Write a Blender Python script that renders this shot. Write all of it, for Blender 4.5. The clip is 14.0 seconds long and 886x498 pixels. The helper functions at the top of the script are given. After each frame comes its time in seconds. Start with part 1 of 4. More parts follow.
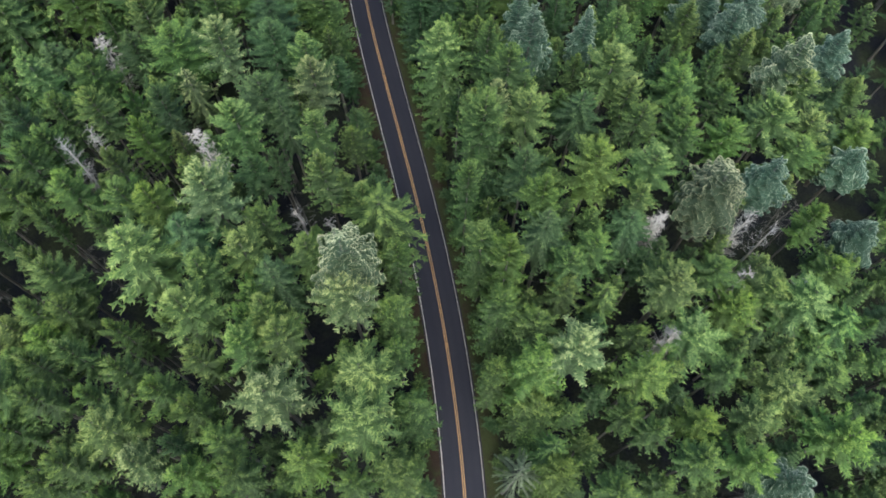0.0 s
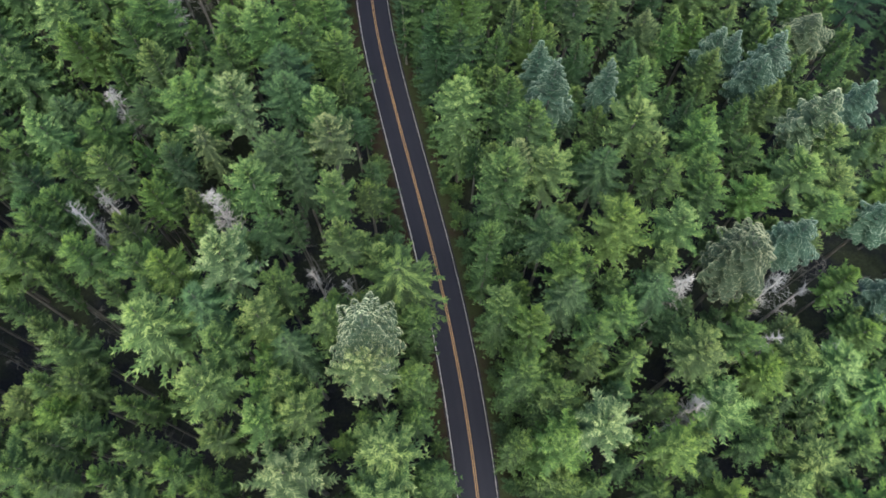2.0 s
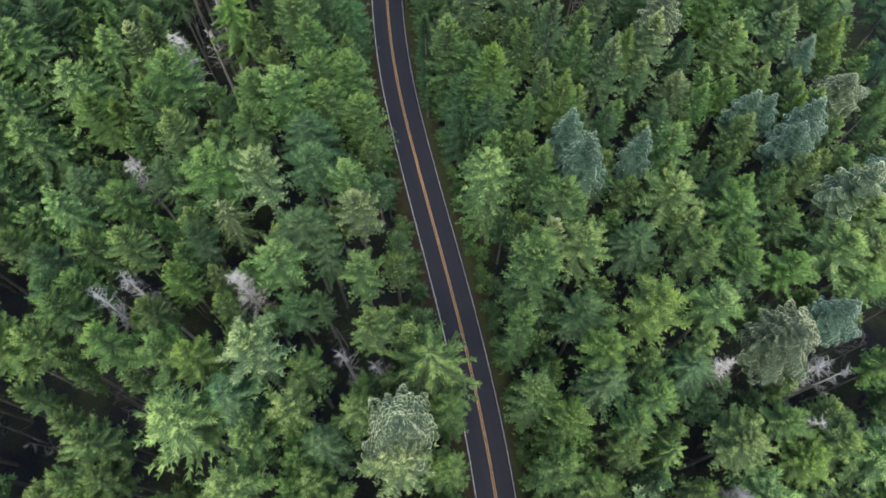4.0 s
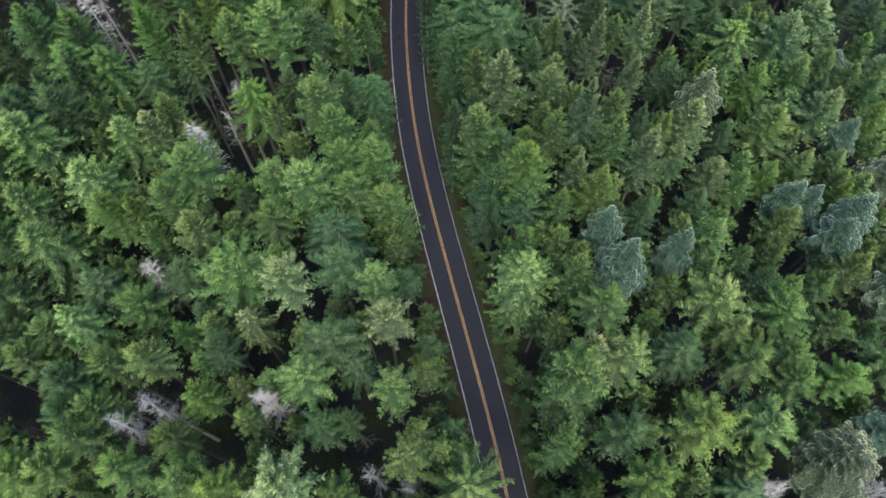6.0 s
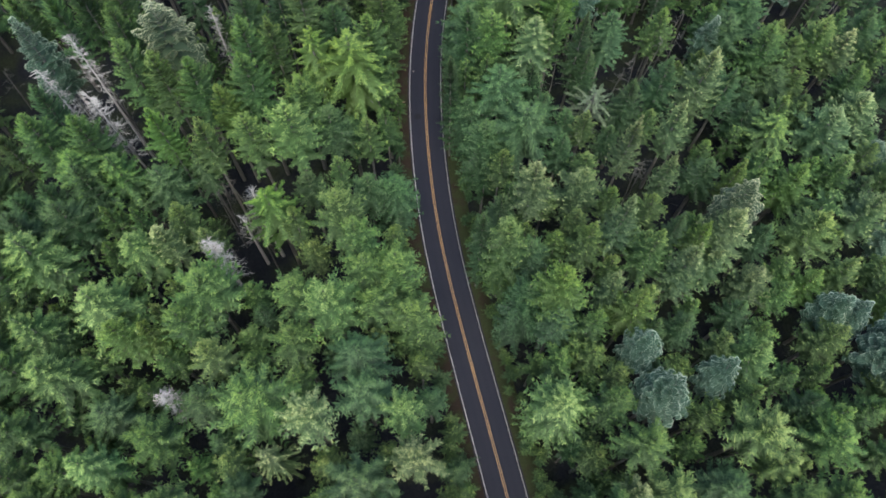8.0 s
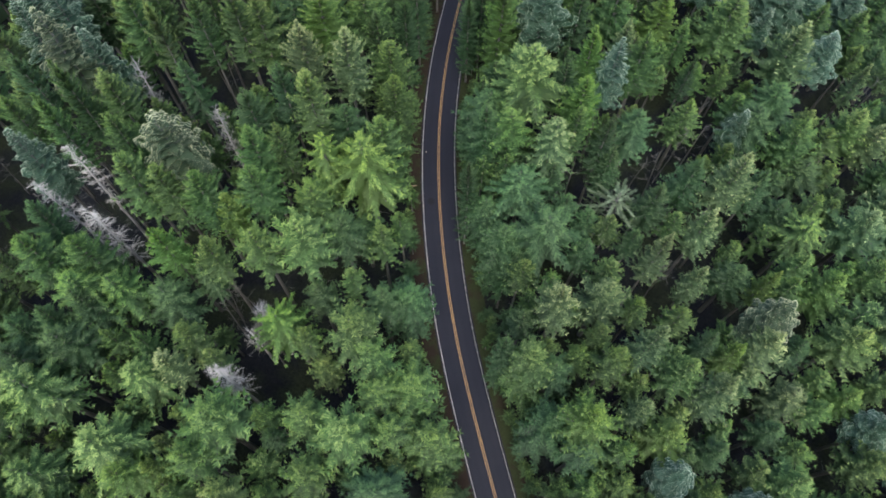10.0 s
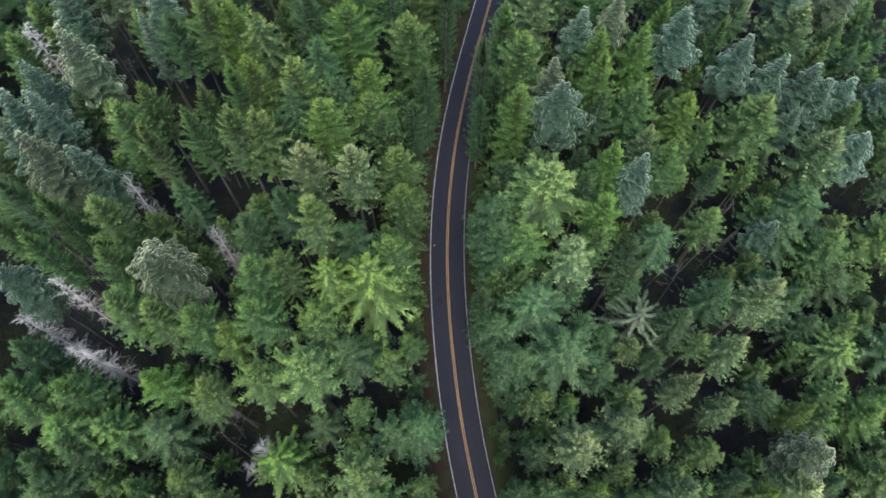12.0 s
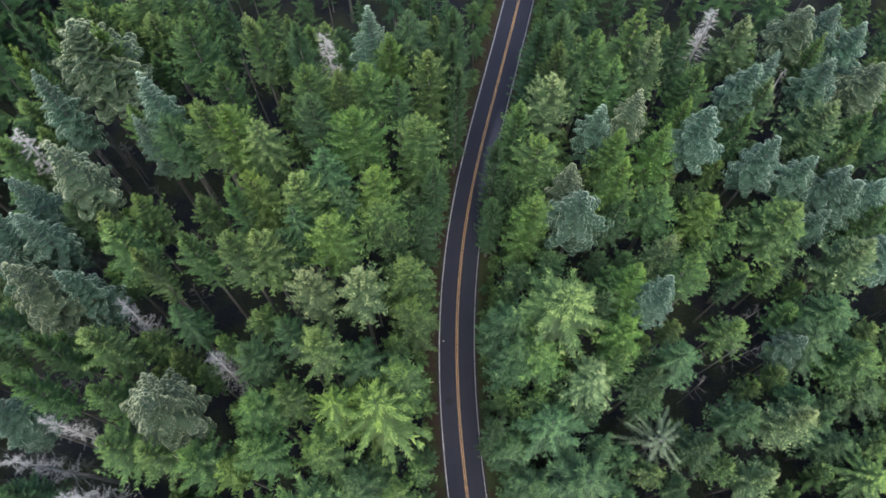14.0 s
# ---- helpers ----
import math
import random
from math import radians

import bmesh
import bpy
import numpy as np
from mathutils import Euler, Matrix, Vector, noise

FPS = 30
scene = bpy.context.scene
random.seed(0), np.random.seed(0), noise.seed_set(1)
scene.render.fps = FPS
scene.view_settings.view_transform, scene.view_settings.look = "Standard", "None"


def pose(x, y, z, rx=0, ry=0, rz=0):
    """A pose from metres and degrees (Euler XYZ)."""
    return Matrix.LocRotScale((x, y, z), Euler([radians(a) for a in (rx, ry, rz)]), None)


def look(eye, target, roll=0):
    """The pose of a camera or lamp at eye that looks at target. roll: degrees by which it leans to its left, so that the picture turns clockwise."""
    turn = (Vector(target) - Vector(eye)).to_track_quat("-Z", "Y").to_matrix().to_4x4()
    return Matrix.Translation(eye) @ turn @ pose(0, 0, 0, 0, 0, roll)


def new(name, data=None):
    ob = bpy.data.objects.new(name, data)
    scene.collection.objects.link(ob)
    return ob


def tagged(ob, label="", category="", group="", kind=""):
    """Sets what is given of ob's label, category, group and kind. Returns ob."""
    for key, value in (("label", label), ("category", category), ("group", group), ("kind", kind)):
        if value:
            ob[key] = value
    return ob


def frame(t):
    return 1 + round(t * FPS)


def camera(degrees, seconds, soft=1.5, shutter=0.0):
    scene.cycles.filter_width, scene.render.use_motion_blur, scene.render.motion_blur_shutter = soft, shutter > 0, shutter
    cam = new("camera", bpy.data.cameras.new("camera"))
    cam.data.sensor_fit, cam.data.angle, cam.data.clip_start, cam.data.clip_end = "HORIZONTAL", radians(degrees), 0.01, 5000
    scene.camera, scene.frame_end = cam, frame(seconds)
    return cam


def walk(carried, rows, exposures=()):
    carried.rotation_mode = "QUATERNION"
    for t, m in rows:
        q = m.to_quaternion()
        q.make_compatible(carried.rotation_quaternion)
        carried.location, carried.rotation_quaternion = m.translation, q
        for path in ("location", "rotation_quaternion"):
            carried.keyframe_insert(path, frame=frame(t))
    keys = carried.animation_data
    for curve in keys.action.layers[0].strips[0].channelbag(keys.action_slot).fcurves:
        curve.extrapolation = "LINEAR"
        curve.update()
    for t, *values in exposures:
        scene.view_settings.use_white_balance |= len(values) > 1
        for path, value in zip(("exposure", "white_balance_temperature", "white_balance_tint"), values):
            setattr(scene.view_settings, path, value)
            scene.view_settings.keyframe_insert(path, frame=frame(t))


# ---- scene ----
# The camera: a drone over a forest road, climbing a little as it goes.
cam = camera(61.36, 14.0, soft=1.85)
PATH = [
    (0.0, 0.01, 0.01, 130.34),
    (0.5, -0.66, 2.18, 130.43),
    (1.0, -1.39, 4.61, 130.61),
    (1.5, -2.22, 7.22, 130.91),
    (2.0, -3.15, 9.83, 131.25),
    (2.5, -4.20, 12.47, 131.64),
    (5.0, -10.56, 30.00, 132.76),
    (5.5, -11.81, 34.42, 132.87),
    (6.0, -13.04, 39.01, 133.17),
    (6.5, -14.26, 43.77, 133.46),
    (7.0, -15.43, 48.59, 133.73),
    (7.5, -16.56, 53.54, 133.98),
    (8.0, -17.69, 58.37, 134.48),
    (10.5, -21.32, 82.88, 136.07),
    (11.0, -21.81, 88.28, 136.34),
    (11.5, -22.21, 92.87, 136.54),
    (12.0, -22.77, 98.19, 136.83),
    (12.5, -23.32, 102.67, 137.07),
    (13.0, -23.96, 107.83, 137.42),
    (13.5, -24.37, 112.23, 137.84),
    (14.0, -24.75, 117.38, 138.20),
]
PITCH, ROLL = 67.42, 0.63
walk(cam, [(t, pose(x, y, z, 90 - PITCH, 0, 0) @ pose(0, 0, 0, 0, 0, ROLL)) for t, x, y, z in PATH],
     exposures=[(0.0, 1.71, 6510, 6), (6.0, 1.74, 6450, 8), (14.0, 1.67, 6290, 10)])

# ---- light: a bright overcast sky, the sun behind thin cloud ----
SUN_EL, SUN_ROT = radians(58), radians(174)
world = bpy.data.worlds.new("sky")
world.use_nodes = True
scene.world = world
wn = world.node_tree.nodes
sky = wn.new("ShaderNodeTexSky")
sky.sky_type, sky.sun_disc = "NISHITA", False
sky.sun_elevation, sky.sun_rotation = SUN_EL, SUN_ROT
sky.air_density, sky.dust_density = 1.0, 4.0
wn["Background"].inputs["Strength"].default_value = 0.15
world.node_tree.links.new(sky.outputs[0], wn["Background"].inputs[0])
sun = new("sun", bpy.data.lights.new("sun", "SUN"))
sun.data.energy, sun.data.angle, sun.data.color = 0.5, radians(50), (1.0, 0.96, 0.9)
sun.matrix_world = look((math.sin(SUN_ROT) * math.cos(SUN_EL) * 300, math.cos(SUN_ROT) * math.cos(SUN_EL) * 300, math.sin(SUN_EL) * 300), (0, 0, 0))


# ---- materials ----
class Nodes:
    """A node material under construction."""

    def __init__(self, name, rough=0.8, metal=0.0):
        self.mat = bpy.data.materials.new(name)
        self.mat.use_nodes = True
        self.tree = self.mat.node_tree
        self.bsdf = self.tree.nodes["Principled BSDF"]
        self.bsdf.inputs["Roughness"].default_value = rough
        self.bsdf.inputs["Metallic"].default_value = metal

    def node(self, kind, **inputs):
        n = self.tree.nodes.new(kind)
        for key, value in inputs.items():
            self.put(n.inputs[key.replace("_", " ")], value)
        return n

    def put(self, socket, value):
        if isinstance(value, bpy.types.NodeSocket):
            self.tree.links.new(value, socket)
        else:
            socket.default_value = value

    def noise(self, scale, detail=4, rough=0.55, coords=None):
        n = self.node("ShaderNodeTexNoise", Scale=scale, Detail=detail, Roughness=rough)
        self.put(n.inputs["Vector"], coords or self.place())
        return n.outputs["Fac"]

    def place(self):
        return self.node("ShaderNodeNewGeometry").outputs["Position"]

    def ramp(self, fac, *stops):
        n = self.node("ShaderNodeValToRGB", Fac=fac)
        el = n.color_ramp.elements
        while len(el) < len(stops):
            el.new(0.5)
        for e, (at, colour) in zip(el, stops):
            e.position, e.color = at, (*colour, 1) if len(colour) == 3 else colour
        return n.outputs["Color"]

    def mix(self, fac, a, b, mode="MIX"):
        n = self.node("ShaderNodeMix")
        n.data_type, n.blend_type = "RGBA", mode
        for key, value in ((0, fac), (6, a), (7, b)):
            self.put(n.inputs[key], (*value, 1) if isinstance(value, tuple) and len(value) == 3 else value)
        return n.outputs[2]

    def math(self, op, a, b=0.0, c=0.0):
        n = self.node("ShaderNodeMath")
        n.operation = op
        for i, v in enumerate((a, b, c)):
            self.put(n.inputs[i], v)
        return n.outputs[0]

    def bump(self, height, strength, distance):
        n = self.node("ShaderNodeBump", Strength=strength, Distance=distance, Height=height)
        self.put(self.bsdf.inputs["Normal"], n.outputs[0])

    def colour(self, value):
        self.put(self.bsdf.inputs["Base Color"], value)
        return self.mat


def foliage(name, old, young, middle=(0.078, 0.160, 0.050), spread=0.35, gloss=0.55):
    """Needles: old ones inside, young ones towards the tips, with shade down the crown put into the colour; each spray
    and each tree differs a little.
    """
    m = Nodes(name, gloss)
    uv = m.node("ShaderNodeUVMap")
    uv.uv_map = "growth_shade"
    along = m.node("ShaderNodeSeparateXYZ", Vector=uv.outputs[0]).outputs[0]
    island = m.node("ShaderNodeNewGeometry").outputs["Random Per Island"]
    tree = m.node("ShaderNodeObjectInfo").outputs["Random"]
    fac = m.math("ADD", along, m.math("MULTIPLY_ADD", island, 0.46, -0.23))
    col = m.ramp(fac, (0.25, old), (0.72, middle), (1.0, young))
    hsv = m.node("ShaderNodeHueSaturation", Color=col)
    m.put(hsv.inputs["Hue"], m.math("MULTIPLY_ADD", tree, 0.026, 0.480))
    m.put(hsv.inputs["Saturation"], m.math("MULTIPLY_ADD", m.noise(0.15, 2), 0.3, 0.85))
    m.put(hsv.inputs["Value"], m.math("MULTIPLY_ADD", m.math("FRACT", m.math("MULTIPLY", tree, 7.3)), spread, 1.0 - spread / 2))
    m.bsdf.inputs["Specular IOR Level"].default_value = 0.25
    # light comes through the sprays as well
    lit = m.node("ShaderNodeBsdfTranslucent", Color=hsv.outputs[0])
    both = m.node("ShaderNodeMixShader", Fac=0.38)
    m.tree.links.new(m.bsdf.outputs[0], both.inputs[1])
    m.tree.links.new(lit.outputs[0], both.inputs[2])
    m.tree.links.new(both.outputs[0], m.tree.nodes["Material Output"].inputs["Surface"])
    return m.colour(hsv.outputs[0])


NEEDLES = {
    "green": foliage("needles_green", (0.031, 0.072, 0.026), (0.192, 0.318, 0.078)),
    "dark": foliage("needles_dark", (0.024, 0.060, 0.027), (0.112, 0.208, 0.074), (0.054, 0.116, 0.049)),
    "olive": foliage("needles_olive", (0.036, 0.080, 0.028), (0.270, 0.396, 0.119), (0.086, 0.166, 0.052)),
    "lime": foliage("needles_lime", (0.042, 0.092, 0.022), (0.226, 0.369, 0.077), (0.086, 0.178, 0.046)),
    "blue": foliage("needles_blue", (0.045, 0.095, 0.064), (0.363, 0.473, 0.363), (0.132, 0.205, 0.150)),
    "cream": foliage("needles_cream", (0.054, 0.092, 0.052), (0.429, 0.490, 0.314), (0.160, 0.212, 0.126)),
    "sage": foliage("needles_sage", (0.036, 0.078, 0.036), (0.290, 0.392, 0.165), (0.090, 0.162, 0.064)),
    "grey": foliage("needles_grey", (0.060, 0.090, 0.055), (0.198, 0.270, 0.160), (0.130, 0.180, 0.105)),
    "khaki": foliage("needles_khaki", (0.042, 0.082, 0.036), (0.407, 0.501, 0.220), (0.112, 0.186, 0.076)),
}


def bark(name, a, b):
    m = Nodes(name, 0.9)
    n = m.noise(6.0, 6)
    m.bump(n, 0.6, 0.05)
    return m.colour(m.ramp(n, (0.3, a), (0.7, b)))


BARK = bark("bark", (0.050, 0.052, 0.048), (0.125, 0.130, 0.118))
DEADWOOD = bark("dead_wood", (0.19, 0.192, 0.185), (0.44, 0.445, 0.43))


def floor_material():
    m = Nodes("forest_floor", 0.95)
    m.bsdf.inputs["Specular IOR Level"].default_value = 0.06
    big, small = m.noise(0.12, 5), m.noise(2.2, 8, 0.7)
    # litter near-black and bluish, standing in for canopy shade; moss darkened too
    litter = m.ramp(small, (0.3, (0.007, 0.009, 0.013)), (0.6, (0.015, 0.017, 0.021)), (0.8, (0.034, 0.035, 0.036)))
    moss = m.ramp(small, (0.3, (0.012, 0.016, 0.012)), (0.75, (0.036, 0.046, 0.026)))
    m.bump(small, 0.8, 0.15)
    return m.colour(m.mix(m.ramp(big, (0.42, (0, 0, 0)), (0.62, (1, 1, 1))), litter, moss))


def shoulder_material(name, green):
    m = Nodes(name, 0.95)
    m.bsdf.inputs["Specular IOR Level"].default_value = 0.1
    big, small = m.noise(0.35, 5), m.noise(5.0, 8, 0.7)
    soil = m.ramp(small, (0.25, (0.014, 0.011, 0.009)), (0.75, (0.036, 0.026, 0.021)))
    grass = m.ramp(small, (0.25, (0.014, 0.020, 0.009)), (0.75, (0.036, 0.046, 0.021)))
    m.bump(small, 0.7, 0.05)
    return m.colour(m.mix(m.ramp(big, (0.45 - green, (0, 0, 0)), (0.62 - green, (1, 1, 1))), soil, grass))


def asphalt_material():
    m = Nodes("asphalt", 0.8)
    m.bsdf.inputs["Specular IOR Level"].default_value = 0.3
    grain, blot, long = m.noise(45.0, 3), m.noise(0.5, 5), m.noise(0.07, 3)
    col = m.ramp(grain, (0.3, (0.006, 0.008, 0.015)), (0.7, (0.012, 0.015, 0.027)))
    col = m.mix(m.math("MULTIPLY", blot, 0.35), col, (0.012, 0.014, 0.026))
    # lanes: paler where the wheels run, darker between them and at the rims
    lane = m.node("ShaderNodeUVMap")
    lane.uv_map = "lane"
    off = m.math("ABSOLUTE", m.node("ShaderNodeSeparateXYZ", Vector=lane.outputs[0]).outputs[0])
    wheel = m.math("MULTIPLY_ADD", m.math("COSINE", m.math("MULTIPLY", m.math("SUBTRACT", off, 0.95), 3.9)), 0.5, 0.5)
    wheel = m.math("MULTIPLY", wheel, m.math("MULTIPLY_ADD", m.noise(0.22, 4), 1.1, -0.1))
    col = m.mix(m.math("MULTIPLY", wheel, 0.40), col, (0.017, 0.020, 0.032))
    # the darker rims are painted shade, as under overhanging boughs
    col = m.mix(m.ramp(m.math("MULTIPLY", off, 0.25), (0.78, (0, 0, 0)), (0.92, (0.7, 0.7, 0.7))), col, (0.009, 0.009, 0.011))
    # a stretch of the outer lane, paler and bluish: sky sheen painted into the colour
    spot = m.node("ShaderNodeMapping", Vector=m.place())
    spot.vector_type = "TEXTURE"
    spot.inputs["Location"].default_value, spot.inputs["Rotation"].default_value, spot.inputs["Scale"].default_value = (-14.7, 196.5, 0), (0, 0, radians(-12)), (1.6, 13, 50)
    round_sheen = m.node("ShaderNodeTexGradient", Vector=spot.outputs[0])
    round_sheen.gradient_type = "SPHERICAL"
    worn_or_sheen = m.math("MULTIPLY", m.ramp(round_sheen.outputs["Fac"], (0.0, (0, 0, 0)), (0.5, (1, 1, 1))), m.math("MULTIPLY_ADD", blot, 0.5, 0.55))
    col = m.mix(worn_or_sheen, col, (0.050, 0.054, 0.078))
    # an oil stain
    oil = m.node("ShaderNodeMapping", Vector=m.place())
    oil.vector_type = "TEXTURE"
    oil.inputs["Location"].default_value, oil.inputs["Scale"].default_value = (-23.3, 144.4, 0), (1.0, 1.0, 50)
    drop = m.node("ShaderNodeTexGradient", Vector=oil.outputs[0])
    drop.gradient_type = "SPHERICAL"
    col = m.mix(m.ramp(drop.outputs["Fac"], (0.05, (0, 0, 0)), (0.5, (0.85, 0.85, 0.85))), col, (0.006, 0.006, 0.009))
    m.put(m.bsdf.inputs["Roughness"], m.math("MULTIPLY_ADD", long, -0.4, 0.95))
    m.bump(grain, 0.25, 0.01)
    return m.colour(col)


def paint_material(name, colour, worn_or_sheen):
    m = Nodes(name, 0.6)
    wear = m.noise(1.6, 6, 0.75)
    return m.colour(m.mix(m.ramp(wear, (0.42, (0, 0, 0)), (0.68, (1, 1, 1))), colour, worn_or_sheen))


FLOOR, SHOULDER, ASPHALT = floor_material(), {-1: shoulder_material("shoulder_soil", 0.0), 1: shoulder_material("shoulder_moss", 0.14)}, asphalt_material()
WHITE = {-1: paint_material("white_road_paint", (0.50, 0.50, 0.50), (0.16, 0.16, 0.17)), 1: paint_material("worn_road_paint", (0.40, 0.40, 0.40), (0.06, 0.06, 0.065))}
YELLOW = paint_material("yellow_road_paint", (0.40, 0.25, 0.10), (0.20, 0.14, 0.08))

# ---- the road's line: x at every 12 m of y ----
LINE_X = [4.72, 3.89, 2.56, 0.77, -1.48, -4.14, -7.13, -10.29, -13.43, -16.38, -18.82, -20.5, -21.56, -21.92,
          -21.48, -20.22, -18.19, -15.59, -12.77, -9.95, -7.2]
HALF_LANES = 3.32


def road_table():
    """The centre line in steps of a metre, drawn on straight past both ends."""
    ys = np.arange(0, 241, 12.0)
    n = len(ys)
    a, b = np.eye(n), np.zeros(n)
    for i in range(1, n - 1):
        a[i, i - 1:i + 2] = (1, 4, 1)
        b[i] = 6 * (LINE_X[i + 1] - 2 * LINE_X[i] + LINE_X[i - 1]) / 144
    m, xs = np.linalg.solve(a, b), np.array(LINE_X)
    q = np.arange(0, 240.5, 1.0)
    i = np.clip((q // 12).astype(int), 0, n - 2)
    u, w = (ys[i + 1] - q) / 12, (q - ys[i]) / 12
    x = u * xs[i] + w * xs[i + 1] + ((u ** 3 - u) * m[i] + (w ** 3 - w) * m[i + 1]) * 24
    before, after = np.arange(-160, 0, 4.0), np.arange(244, 480, 4.0)
    x = np.concatenate([x[0] + (before - 0) * (x[1] - x[0]), x, x[-1] + (after - 240) * (x[-1] - x[-2])])
    return np.concatenate([before, q, after]), x


ROAD_Y, ROAD_X = road_table()
_slope = np.gradient(ROAD_X, ROAD_Y)
ROAD_N = np.stack([np.ones_like(_slope), -_slope], 1) / np.sqrt(1 + _slope ** 2)[:, None]


def off_road(x, y):
    """How far a place lies from the road's middle."""
    return np.hypot(ROAD_X - x, ROAD_Y - y).min()


def mesh_object(name, verts, faces, material, parent=None, label="", smooth=False):
    me = bpy.data.meshes.new(name)
    me.from_pydata([tuple(v) for v in verts], [], [tuple(f) for f in faces])
    me.materials.append(material)
    if smooth:
        me.polygons.foreach_set("use_smooth", [True] * len(me.polygons))
    ob = new(name, me)
    ob.parent = parent
    return tagged(ob, label)


def ribbon(name, offset, width, z, material, thick=0.0, parent=None, label="", first=0, last=None, crown=0.0):
    """A strip along the road: its middle lies offset metres right of the road's middle."""
    p, n = np.stack([ROAD_X, ROAD_Y], 1)[first:last], ROAD_N[first:last]
    across = np.linspace(-0.5, 0.5, 9 if crown else 2)
    k, verts, faces = len(across), [], []
    for a, b in zip(p, n):
        for c in across:
            d = offset + c * width
            verts.append((a[0] + b[0] * d, a[1] + b[1] * d, z + crown * (1 - (2 * c) ** 2)))
    rows = len(p)
    for i in range(rows - 1):
        for j in range(k - 1):
            faces.append((i * k + j, i * k + j + 1, (i + 1) * k + j + 1, (i + 1) * k + j))
    if thick:
        m = len(verts)
        for i in range(rows):
            for j in (0, k - 1):
                x, y, zz = verts[i * k + j]
                verts.append((x, y, zz - thick))
        for i in range(rows - 1):
            faces.append((i * k, (i + 1) * k, m + 2 * i + 2, m + 2 * i))
            faces.append((i * k + k - 1, m + 2 * i + 1, m + 2 * i + 3, (i + 1) * k + k - 1))
    ob = mesh_object(name, verts, faces, material, parent, label)
    # across and along the road, in metres from its middle
    which = np.zeros(len(ob.data.loops), int)
    ob.data.loops.foreach_get("vertex_index", which)
    side_way = np.concatenate([np.tile(offset + across * width, rows), np.tile(offset + across[[0, -1]] * width, rows if thick else 0)])
    ob.data.uv_layers.new(name="lane").data.foreach_set("uv", np.stack([side_way[which], np.zeros(len(which))], 1).ravel())
    return ob


def ground():
    """One sheet to the horizon: finer near the road, uneven between the trees."""
    side = np.concatenate([[-3000, -1200, -500, -250], np.arange(-150, 151, 5.0), [250, 500, 1200, 3000]])
    along = np.concatenate([[-3000, -1200, -500, -200], np.arange(-80, 321, 5.0), [450, 700, 1400, 3000]])
    verts, faces = [], []
    for y in along:
        for x in side:
            cx = x - 12
            d = off_road(cx, y)
            bumps = noise.noise((cx * 0.05, y * 0.05, 0)) * 0.9 + noise.noise((cx * 0.2, y * 0.2, 3)) * 0.3
            z = -0.25 + bumps * min(1.0, max(0.0, (d - 8) / 14)) if d < 400 else -0.25
            verts.append((cx, y, z))
    w = len(side)
    for i in range(len(along) - 1):
        for j in range(w - 1):
            faces.append((i * w + j, i * w + j + 1, (i + 1) * w + j + 1, (i + 1) * w + j))
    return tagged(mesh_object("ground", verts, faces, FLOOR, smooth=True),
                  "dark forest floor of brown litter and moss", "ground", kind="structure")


ground()
for side in (-1, 1):
    tagged(ribbon("verge", side * 5.0, 3.2, -0.06, SHOULDER[side], thick=0.5, crown=0.04), "reddish-brown soil verge beside the road" if side < 0 else "dark mossy verge under overhanging trees", "verge", kind="structure")
road = tagged(ribbon("road", 0, 2 * HALF_LANES + 0.75, 0.0, ASPHALT, thick=0.4, crown=0.06), "dark grey asphalt two-lane forest road", "road", kind="structure")
for side in (-1, 1):
    ribbon("edge_line", side * HALF_LANES, 0.12 if side < 0 else 0.10, 0.022, WHITE[side], parent=road, label="worn white edge line")
    ribbon("centre_line", side * 0.15, 0.13, 0.066, YELLOW, parent=road, label="yellow double centre line")


